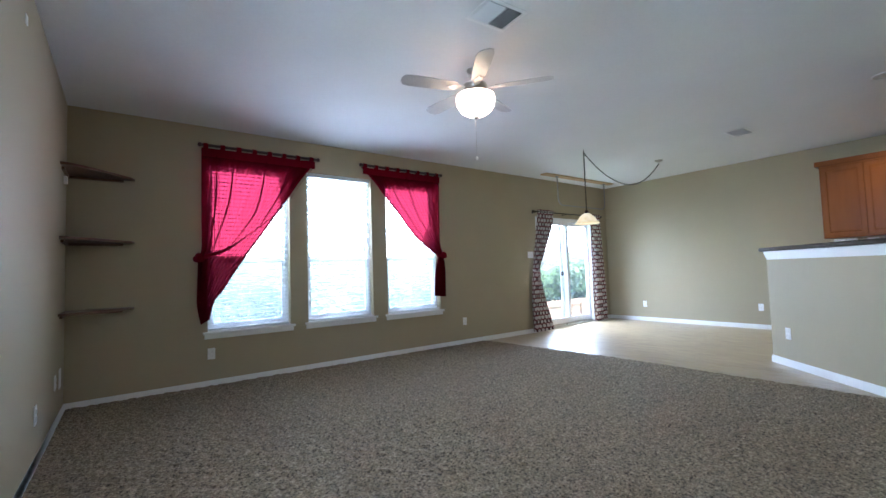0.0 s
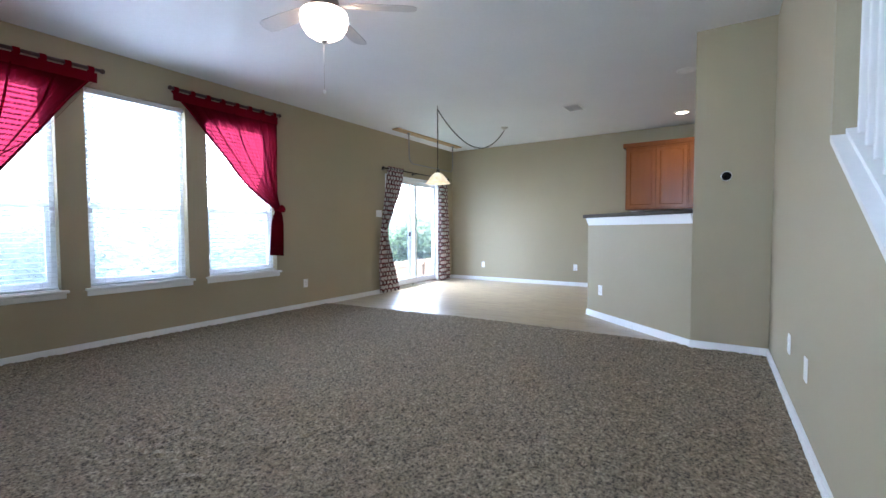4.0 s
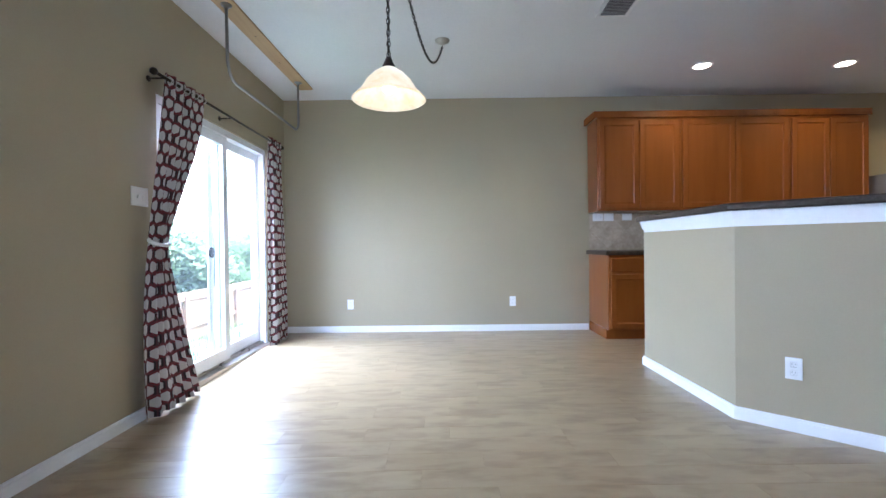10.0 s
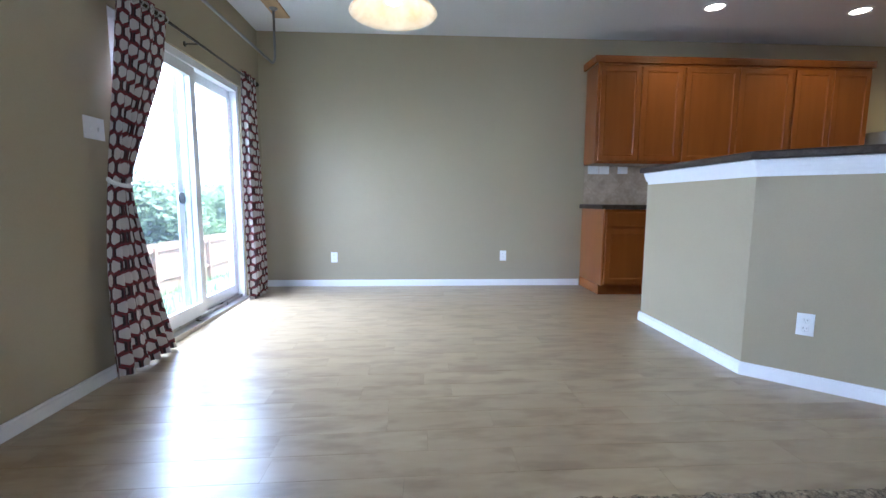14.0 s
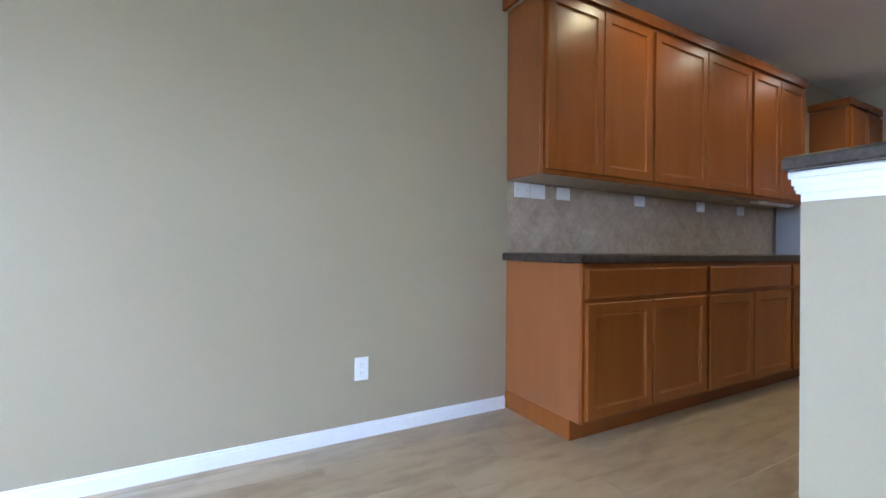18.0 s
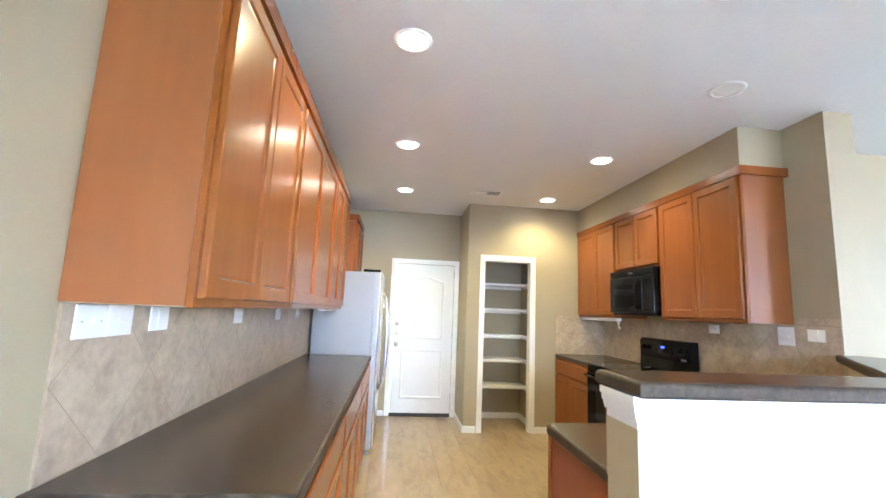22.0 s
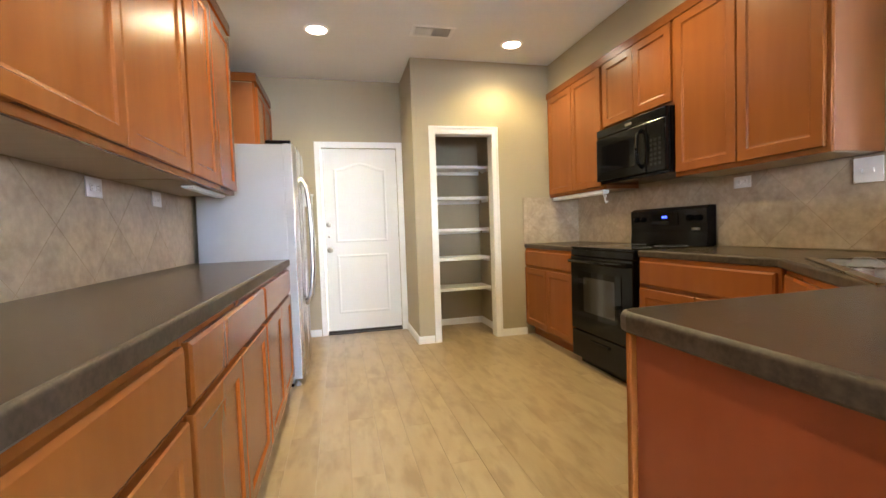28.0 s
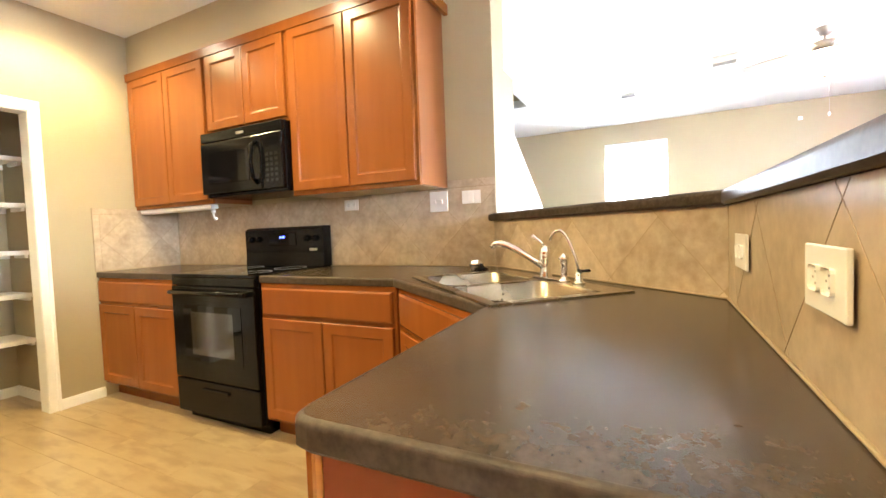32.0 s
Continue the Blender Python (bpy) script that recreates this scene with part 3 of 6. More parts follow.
def blind(x0, x1, z0, z1, place=pose(0, 0, 0), tilt=-4):
    b = thing("window_blind", "lowered white horizontal blind with open slats", "blind", group="window blinds")
    b.matrix_basis = place
    y = YN + 0.045
    part("headrail", box((x0 + 0.008, y - 0.025, z1 - 0.05), (x1 - 0.008, y + 0.025, z1 - 0.002), 0.003), SLAT, b)
    part("bottom_rail", box((x0 + 0.012, y - 0.024, z0 + 0.012), (x1 - 0.012, y + 0.024, z0 + 0.03), 0.004), SLAT, b)
    one = None
    n = int((z1 - 0.07 - z0 - 0.04) / 0.044)
    for k in range(n):
        z = z0 + 0.05 + (k + 0.5) * (z1 - 0.07 - z0 - 0.04) / n
        if one is None:
            bm = bmesh.new()
            ys = [-0.024, -0.012, 0, 0.012, 0.024]
            rows = [[bm.verts.new((x, yy, 0.003 * (1 - (yy / 0.024) ** 2) + s)) for yy in ys] for x in (x0 + 0.012, x1 - 0.012) for s in (0, 0.0022)]
            for i in range(4):
                bm.faces.new((rows[0][i], rows[0][i + 1], rows[2][i + 1], rows[2][i]))
                bm.faces.new((rows[1][i], rows[3][i], rows[3][i + 1], rows[1][i + 1]))
            for a, c in ((0, 1), (2, 3)):
                bm.faces.new(rows[a] + rows[c][::-1])
            bm.faces.new((rows[0][0], rows[2][0], rows[3][0], rows[1][0]))
            bm.faces.new((rows[0][4], rows[1][4], rows[3][4], rows[2][4]))
            one = mesh("slat", bm, SLAT)
        s = new("slat", one)
        s.parent = b
        s.matrix_basis = pose(0, y, z, tilt)
    for x in (x0 + 0.12, x1 - 0.12):
        bm = bmesh.new()
        for dy in (-0.0265, 0.0265):
            tube(bm, [(x, y + dy, z0 + 0.03), (x, y + dy, z1 - 0.05)], 0.0012, 5)
        part("ladder_cord", bm, SLAT, b)
    bm = tube(bmesh.new(), [(x0 + 0.07, y - 0.034, z1 - 0.06), (x0 + 0.07, y - 0.034, z0 + 0.75)], 0.004, 6)
    part("wand", bm, SLAT, b)
    return b


for i, (a, b) in enumerate(WINDOWS):
    window(i + 1, a, b, WZ0, WZ1)
    blind(a, b, WZ0, WZ1)
# the west window: the north window turned a quarter, its room face on the west wall
wp = pose(XW + YN, 0, 0, 0, 0, 90)
window(4, 0.03, 0.95, 0.6, 2.44, wp, 1.45, "white vinyl window beside the stairs' foot")
blind(0.03, 0.95, 0.6, 2.44, wp)

# ---- patio door ----
d = thing("door_1", "white vinyl sliding patio door with two glass panels", "patio door")
d["kind"] = "structure"
y0 = YN + 0.02
bm = box((DX0, y0, -0.05), (DX0 + 0.045, y0 + 0.12, DZ1))
bx(bm, (DX1 - 0.045, y0, 0), (DX1, y0 + 0.12, DZ1))
bx(bm, (DX0 + 0.045, y0, DZ1 - 0.055), (DX1 - 0.045, y0 + 0.12, DZ1))
part("door_frame", bm, VINYL, d)
bm = box((DX0 + 0.001, YN - 0.03, -0.045), (DX1 - 0.001, y0 + 0.13, 0.010), 0.003)
for yy in (0.02, 0.055, 0.09):
    bx(bm, (DX0 + 0.05, y0 + yy, 0.0105), (DX1 - 0.05, y0 + yy + 0.006, 0.036))
part("track", bm, NICKEL, d, "grey metal sill track")
xm = 5.475
for a, b, yy, nm in ((DX0 + 0.046, xm + 0.03, y0 + 0.012, "sliding_panel"), (xm - 0.045, DX1 - 0.046, y0 + 0.06, "fixed_panel")):
    bm = box((a, yy, 0.038), (a + 0.075, yy + 0.038, DZ1 - 0.057), 0.002)
    bx(bm, (b - 0.075, yy, 0.038), (b, yy + 0.038, DZ1 - 0.057), 0.002)
    bx(bm, (a + 0.075, yy, DZ1 - 0.135), (b - 0.075, yy + 0.038, DZ1 - 0.057))
    bx(bm, (a + 0.075, yy, 0.038), (b - 0.075, yy + 0.038, 0.14))
    p = part(nm, bm, VINYL, d)
    glass_pane(box((a + 0.075, yy + 0.016, 0.14), (b - 0.075, yy + 0.021, DZ1 - 0.135)), p)
# screen door parked behind the fixed panel
sy = y0 + 0.104
bm = box((5.345, sy, 0.04), (5.425, sy + 0.014, DZ1 - 0.06), 0.002)
bx(bm, (6.165, sy, 0.04), (6.215, sy + 0.014, DZ1 - 0.06), 0.002)
bx(bm, (5.425, sy, 0.04), (6.165, sy + 0.014, 0.11), 0.002)
bx(bm, (5.425, sy, DZ1 - 0.10), (6.165, sy + 0.014, DZ1 - 0.06), 0.002)
screen = part("screen_frame", bm, VINYL, d)
bm = turned(lathe(bmesh.new(), [(0, 0), (0.042, 0), (0.046, 0.004), (0.044, 0.010), (0.030, 0.014), (0.026, 0.008), (0, 0.007)], seg=24), pose(5.385, sy - 0.0005, 0.975, 90))
part("latch", bm, BRONZE, screen, "dark round finger latch")

# the sky's light above the openings, sloping down towards them
for x0, x1, y, z, tall, watts, drop in ((-0.95, 2.55, YN + 0.55, 1.90, 1.25, 7.0, 0.8), (DX0 - 0.15, DX1 + 1.3, YN + 0.77, 1.90, 1.5, 10.0, 1.9)):
    s = lamp("window_skylight", "AREA", ((x0 + x1) / 2, y, z), watts, (0.88, 0.955, 1.0), 0.1, ((x0 + x1) / 2, y - 1.2, z - drop))
    s.data.shape, s.data.size, s.data.size_y = "RECTANGLE", x1 - x0, tall
s = lamp("window_skylight", "AREA", (XW - 0.20, 0.49, 1.90), 1.2, (0.88, 0.955, 1.0), 0.1, (XW + 1.0, 0.49, 1.10))
s.data.shape, s.data.size, s.data.size_y = "RECTANGLE", 0.86, 1.0

# ---- interior door ----
d = thing("door_2", "closed white two-panel interior door with arched top", "door")
d["kind"] = "structure"
yd = YG - 0.022
W0, W1 = 5.153, 5.957
part("door_slab", box((W0, yd - 0.035, 0.014), (W1, yd, 2.016), 0.002), DOORW, d)


def arch_panel(x0, x1, z0, z1, rise, w, y):
    """A raised outline round a door panel, its top curved up in the middle."""
    n = 14
    out = [(x0, z0), (x1, z0)] + [(x1 + (x0 - x1) * k / n, z1 + rise * (0.5 - 0.5 * math.cos(2 * math.pi * k / n))) for k in range(n + 1)]
    c = Vector(((x0 + x1) / 2, (z0 + z1) / 2))
    inn = [(x + math.copysign(w, c.x - x) if abs(x - c.x) > w else x, z + (w if z < c.y else -w)) for x, z in out]
    mid = [((a[0] + b[0]) / 2, (a[1] + b[1]) / 2) for a, b in zip(out, inn)]
    bm = bmesh.new()
    L = [[bm.verts.new((x, yy, z)) for x, z in ring] for ring, yy in ((out, y), (mid, y + 0.005), (inn, y + 0.001))]
    m = len(out)
    for a, b in zip(L, L[1:]):
        for i in range(m):
            bm.faces.new((a[i], a[(i + 1) % m], b[(i + 1) % m], b[i]))
    bm.faces.new(L[2])
    return bm


part("upper_panel", arch_panel(W0 + 0.12, W1 - 0.12, 1.0, 1.80, 0.07, 0.035, yd + 0.0005), DOORW, d)
part("lower_panel", arch_panel(W0 + 0.12, W1 - 0.12, 0.22, 0.87, 0.0, 0.035, yd + 0.0005), DOORW, d)
part("door_sweep", box((W0, yd + 0.0005, 0.013), (W1, yd + 0.008, 0.04)), BRONZE, d, "dark rubber sweep")
for z, r, nm in ((0.925, 0.026, "door_knob"), (1.07, 0.014, "night_latch"), (1.20, 0.028, "deadbolt")):
    prof = [(0, 0), (r * 1.2, 0), (r * 1.2, 0.006), (r * 0.45, 0.008), (r * 0.45, 0.025), (r, 0.032), (r, 0.045), (r * 0.7, 0.055), (0, 0.057)] if nm == "door_knob" else [(0, 0), (r, 0), (r, 0.009), (r * 0.7, 0.014), (0, 0.014)]
    part(nm, turned(lathe(bmesh.new(), prof), pose(5.905, yd, z, -90)), NICKEL, d, "brushed nickel")
for z in (0.25, 1.05, 1.85):
    part("hinge", tube(bmesh.new(), [(W0 - 0.002, yd + 0.006, z), (W0 - 0.002, yd + 0.006, z + 0.09)], 0.006, 8), NICKEL, d)

# ---- pantry shelves ----
for z in (1.78, 1.45, 1.11, 0.80, 0.47):
    s = thing("pantry_shelf", "white painted pantry shelf, empty", "shelf", (0, 0, z), "pantry shelves")
    part("board", box((4.202, YG + 0.002, -0.022), (4.968, -3.33, 0.0), 0.003), TRIM, s)
    part("edge_strip", box((4.202, -3.329, -0.032), (4.968, -3.312, 0.002), 0.003), TRIM, s)
    for x in (4.202, 4.945):
        part("end_bracket", box((x, -3.50, -0.055), (x + 0.022, -3.33, -0.0225), 0.003), TRIM, s)
    part("cleat", box((4.202, YG + 0.002, -0.06), (4.968, YG + 0.02, -0.0225)), TRIM, s)
s = thing("key_rack", "small white wooden key rack beside the door", "rack", (6.12, YG, 1.50))
part("backboard", box((-0.06, 0.0005, -0.1), (0.06, 0.018, 0.02), 0.004), TRIM, s)
part("ledge", box((-0.07, 0.0185, 0.0), (0.07, 0.09, 0.022), 0.004), TRIM, s)
for x in (-0.03, 0.03):
    part("hook", tube(bmesh.new(), [(x, 0.018, -0.05), (x, 0.045, -0.055), (x, 0.05, -0.03)], 0.004, 6), NICKEL, s)


# ---- cabinets ----
PALEWOOD = surface("pale_plywood", (0.42, 0.33, 0.22), (0.52, 0.42, 0.30), 0.6, 30, 3, 0.05, stretch=(1, 0.1, 1))

def door_panel(w, h, x=0.0, z=0.0, frame_w=0.055):
    """A framed cabinet door with a sunk panel, its back at y = 0 and facing -y."""
    bm = bmesh.new()
    loops = []
    for y, i in ((0, 0), (-0.016, 0), (-0.020, 0.004), (-0.020, frame_w), (-0.016, frame_w + 0.004), (-0.013, frame_w + 0.006), (-0.011, frame_w + 0.016)):
        loops.append([bm.verts.new((x + a, y, z + b)) for a, b in ((i, i), (w - i, i), (w - i, h - i), (i, h - i))])
    for a, b in zip(loops, loops[1:]):
        for k in range(4):
            bm.faces.new((a[k], a[(k + 1) % 4], b[(k + 1) % 4], b[k]))
    bm.faces.new(loops[0][::-1])
    bm.faces.new(loops[-1])
    return bm


def drawer_front(w, h, x, z):
    bm = bmesh.new()
    loops = []
    for y, i in ((0, 0), (-0.014, 0), (-0.020, 0.010)):
        loops.append([bm.verts.new((x + a, y, z + b)) for a, b in ((i, i), (w - i, i), (w - i, h - i), (i, h - i))])
    for a, b in zip(loops, loops[1:]):
        for k in range(4):
            bm.faces.new((a[k], a[(k + 1) % 4], b[(k + 1) % 4], b[k]))
    bm.faces.new(loops[0][::-1])
    bm.faces.new(loops[-1])
    return bm


def wall_cabinet(at, turn, w, h, depth=0.30, doors=2, label="stained maple wall cabinet with two framed doors"):
    c = thing("wall_cabinet", label, "cabinet", at, "wall cabinets", turn)
    part("body", box((0.0005, 0.0, 0), (w - 0.0005, depth, h), 0.0015), CABSIDE, c)
    part("face_frame", box((0.0005, -0.019, -0.004), (w - 0.0005, -0.0005, h), 0.002), CAB, c)
    part("underside", box((0.016, 0.001, -0.003), (w - 0.016, depth - 0.012, -0.0005)), PALEWOOD, c, "pale unfinished underside")
    dw = (w - 0.036 - 0.006 * (doors - 1)) / doors
    for k in range(doors):
        part("door", turned(door_panel(dw, h - 0.05), pose(0.018 + k * (dw + 0.006), -0.0195, 0.022)), CAB, c)
    return c


def base_cabinet(at, turn, w, depth=0.58, doors=2, drawers=1, label="stained maple base cabinet with a drawer above doors"):
    c = thing("base_cabinet", label, "cabinet", at, "base cabinets", turn)
    part("body", box((0.0005, 0.0, 0.105), (w - 0.0005, depth, 0.889), 0.0015), CABSIDE, c)
    part("toe_kick", box((0.0005, 0.06, 0.0), (w - 0.0005, depth, 0.1045)), CAB, c)
    part("face_frame", box((0.0005, -0.019, 0.105), (w - 0.0005, -0.0005, 0.889), 0.002), CAB, c)
    for n, z, h, mk, nm in ((drawers, 0.715, 0.15, drawer_front, "drawer"), (doors, 0.125, 0.57, door_panel, "door")):
        dw = (w - 0.036 - 0.008 * (n - 1)) / n
        for k in range(n):
            p = mk(dw, h, 0, 0)
            part(nm, turned(p, pose(0.018 + k * (dw + 0.008), -0.0195, z)), CAB, c)
    return c


XF = XE - 0.30  # fronts of the east wall cabinets
for ya, yb in ((1.065, 0.152), (0.152, -1.045), (-1.045, -1.92)):
    wall_cabinet((XF, ya, 1.374), -90, ya - yb, 1.02, 0.30)
wall_cabinet((XF, -2.87, 1.80), -90, 0.82, 0.615, 0.30, label="small stained maple cabinet above the refrigerator bay")
yb0, ybw = 1.062, 1.025
for k in range(3):
    base_cabinet((6.185, yb0 - k * ybw, 0), -90, ybw, 0.585)
XB = 3.935
base_cabinet((XB, -2.94, 0), 90, 0.935, 0.60)
base_cabinet((XB, -1.235, 0), 90, 0.90, 0.60)
wall_cabinet((3.645, -2.94, 1.395), 90, 0.93, 1.02, 0.31)
wall_cabinet((3.645, -2.01, 1.86), 90, 0.765, 0.555, 0.31, label="short stained maple cabinet above the microwave")
wall_cabinet((3.645, -1.245, 1.395), 90, 0.90, 1.02, 0.31)
# corner sink base and the peninsula's base with its end panel
c = thing("base_cabinet", "stained maple corner sink base with false drawer front", "cabinet", group="base cabinets")
P0, P1 = Vector((XB, -0.335)), Vector((4.515, 0.335))
ax = math.degrees(math.atan2(P1.y - P0.y, P1.x - P0.x))
L = (P1 - P0).length
n = Vector((-(P1 - P0).y, (P1 - P0).x)).normalized()
part("body", prism(bmesh.new(), [tuple(P0 + n * 0.02), tuple(P1 + n * 0.02), (4.53, 0.90), (4.20, 0.90), (3.40, 0.08), (3.40, -0.333)], 0.105, 0.72), CABSIDE, c)
part("face_frame", turned(box((0.0, 0.0, 0.105), (L, 0.019, 0.889), 0.002), pose(P0.x, P0.y, 0, 0, 0, ax)), CAB, c)
part("toe_kick", turned(box((0.03, 0.07, 0.0), (L - 0.03, 0.09, 0.1045)), pose(P0.x, P0.y, 0, 0, 0, ax)), CAB, c)
dw = (L - 0.12 - 0.008) / 2
part("drawer", turned(drawer_front(L - 0.12, 0.15, 0.06, 0.715), pose(P0.x, P0.y, 0, 0, 0, ax)), CAB, c, "false drawer front")
for k in range(2):
    part("door", turned(door_panel(dw, 0.57, 0.06 + k * (dw + 0.008), 0.125), pose(P0.x, P0.y, 0, 0, 0, ax)), CAB, c)
c = base_cabinet((4.545, 0.405, 0), 0, 0.69, 0.51)
c["label"] = "stained maple peninsula base with reddish end panel"
part("end_panel", box((0.6905, -0.02, 0.0), (0.702, 0.52, 0.889), 0.002), REDPANEL, c)
part("corner_post", box((0.6905, -0.035, 0.0), (0.715, -0.0205, 0.889), 0.003), CAB, c)


def crown(line, z, label, tall=0.07):
    """Cabinet crown moulding along a line; the room lies to its left."""
    bm = bmesh.new()
    steps = ((0.004, 0.0, 0.16), (0.009, 0.16, 0.28), (0.015, 0.28, 0.40), (0.022, 0.40, 0.52), (0.030, 0.52, 0.64), (0.038, 0.64, 0.76), (0.046, 0.76, 1.0))
    for d, a, b in ((d, a * tall, b * tall) for d, a, b in steps):
        piece = strip(line, -d, 0.02, z + a, z + b - 0.0005)
        t = bpy.data.meshes.new("step")
        piece.to_mesh(t)
        piece.free()
        bm.from_mesh(t)
        bpy.data.meshes.remove(t)
    return solid("crown_moulding", bm, CAB, label, "moulding")


crown([(XF - 0.02, -1.94), (XF - 0.02, 1.087), (XE - 0.001, 1.087)][::-1], 2.394, "stained maple crown moulding along the wall cabinets")
crown([(XF - 0.02, -3.69), (XF - 0.02, -2.85), (XE - 0.001, -2.85)][::-1], 2.416, "stained maple crown on the small cabinet")
crown([(3.665, -2.943), (3.665, -0.325), (3.335, -0.325)], 2.39, "stained maple crown moulding under the soffit", 0.058)

# ---- worktops ----
TZ0, TZ1 = 0.890, 0.930


def offset_ring(poly, d):
    """A closed shape (anticlockwise) drawn in by d."""
    out, n = [], len(poly)
    for i in range(n):
        p, q, r = Vector(poly[i - 1]), Vector(poly[i]), Vector(poly[(i + 1) % n])
        a, b = (q - p).normalized(), (r - q).normalized()
        na, nb = Vector((-a.y, a.x)), Vector((-b.y, b.x))
        m = (na + nb).normalized()
        out.append(tuple(q + m * (d / max(0.3, m.dot(na)))))
    return out


def laminate_top(name, label, category, outer, z0, z1, r=0.01, hole=None):
    """A laminate top: its flat sheet, cut for a sink where there is one, and the rounded edge band round it."""
    area = sum(outer[k - 1][0] * outer[k][1] - outer[k][0] * outer[k - 1][1] for k in range(len(outer)))
    outer = list(outer) if area > 0 else list(outer)[::-1]
    t = thing(name, label, category)
    levels = [(r * 0.4, z0), (0.0, z0 + r * 0.5), (0.0, z1 - r)] + [(r * (1 - math.cos(a)), z1 - r + r * math.sin(a)) for a in (radians(11.25 * k) for k in range(1, 9))]
    n = len(outer)
    bm = bmesh.new()
    rings = [[bm.verts.new((x, y, z)) for x, y in offset_ring(outer, d)] for d, z in levels]
    for a, b in zip(rings, rings[1:]):
        for i in range(n):
            f0 = bm.faces.new((a[i], a[(i + 1) % n], b[(i + 1) % n], b[i]))
            f0.smooth = False
    part("edge_band", bm, TOPEDGE, t)
    bm = bmesh.new()
    rim = [[bm.verts.new((x, y, z)) for x, y in offset_ring(outer, d)] for d, z in (levels[0], levels[-1])]
    if hole:
        m = len(hole)
        hr = [[bm.verts.new((x, y, z)) for x, y in hole] for z in (z0, z1)]
        for i in range(m):
            bm.faces.new((hr[0][i], hr[0][(i + 1) % m], hr[1][(i + 1) % m], hr[1][i]))
        for ring, h in zip(rim, hr):
            es = []
            for q in (ring, h):
                for i in range(len(q)):
                    e = bm.edges.get((q[i], q[(i + 1) % len(q)]))
                    es.append(e or bm.edges.new((q[i], q[(i + 1) % len(q)])))
            bmesh.ops.triangle_fill(bm, use_beauty=True, edges=es)
    else:
        bm.faces.new(rim[0][::-1])
        bm.faces.new(rim[1])
    bmesh.ops.recalc_face_normals(bm, faces=bm.faces)
    part("top_sheet", bm, TOP, t)
    return t


laminate_top("worktop", "dark laminate worktop with rounded front edge", "worktop", [(6.145, -2.03), (XE - 0.0005, -2.03), (XE - 0.0005, 1.092), (6.145, 1.092)], TZ0, TZ1 + 0.006)
laminate_top("worktop", "short dark laminate worktop beside the range", "worktop", [(XK + 0.0005, -2.943), (3.965, -2.943), (3.965, -2.005), (XK + 0.0005, -2.005)], TZ0, TZ1)
SINK = pose(4.05, 0.215, TZ1, 0, 0, 45)
hole = [tuple((SINK @ Vector((x, y, 0)))[:2]) for x, y in ((-0.40, -0.22), (0.40, -0.22), (0.40, 0.17), (-0.40, 0.17))]
poly = [(XK + 0.0005, INNER[0][1] - 0.001), (XK + 0.0005, -1.235), (3.965, -1.235), (3.965, -0.345), (4.50, 0.318), (5.225, 0.342), (5.25, 0.348), (5.264, 0.362), (5.269, 0.385), (5.269, INNER[2][1] - 0.001), (INNER[1][0], INNER[1][1] - 0.001)]
laminate_top("worktop", "dark brown laminate peninsula worktop round the sink", "worktop", poly, TZ0, TZ1, 0.011, hole)
laminate_top("bar_top", "dark brown laminate bar top on the half wall", "bar top", BAR, 1.189, 1.231, 0.014)


# ---- sink and taps ----
def bowl(bm, x0, x1, y0, y1, depth, z=0.002, r=0.05):
    """A sink bowl with rounded corners, open at the top, and the flat rim cell round it."""
    def ring(inset, zz, rad):
        pts = []
        for cx, cy, a0 in ((x1 - inset - rad, y1 - inset - rad, 0), (x0 + inset + rad, y1 - inset - rad, 90), (x0 + inset + rad, y0 + inset + rad, 180), (x1 - inset - rad, y0 + inset + rad, 270)):
            for k in range(5):
                a = radians(a0 + 22.5 * k)
                pts.append(bm.verts.new((cx + rad * math.cos(a), cy + rad * math.sin(a), zz)))
        return pts
    rings = [ring(-0.008, z + 0.002, r), ring(0, z - 0.004, r), ring(0.012, z - depth + 0.03, r), ring(0.04, z - depth, r * 0.8)]
    for a, b in zip(rings, rings[1:]):
        for i in range(20):
            bm.faces.new((a[i], a[(i + 1) % 20], b[(i + 1) % 20], b[i])).smooth = True
    bm.faces.new(rings[-1])


s = thing("sink", "double-bowl stainless steel sink set in the worktop", "sink")
s.matrix_basis = SINK
bm = bmesh.new()
xs, ys = (-0.43, -0.395, -0.015, 0.015, 0.395, 0.43), (-0.25, -0.215, 0.155, 0.25)
for i in range(5):
    for j in range(3):
        if not (j == 1 and i in (1, 3)):
            bx(bm, (xs[i], ys[j], 0.0006), (xs[i + 1], ys[j + 1], 0.006))
part("rim", bm, SINKSTEEL, s)
for a, b in ((-0.395, -0.015), (0.015, 0.395)):
    bm = bmesh.new()
    bowl(bm, a, b, -0.215, 0.155, 0.17, 0.004, 0.075)
    k = part("bowl", bm, SINKSTEEL, s)
    part("drain", lathe(bmesh.new(), [(0.045, -0.1655), (0.043, -0.1635), (0.03, -0.165), (0, -0.165)], ((a + b) / 2, -0.03, 0)), CHROME, k)

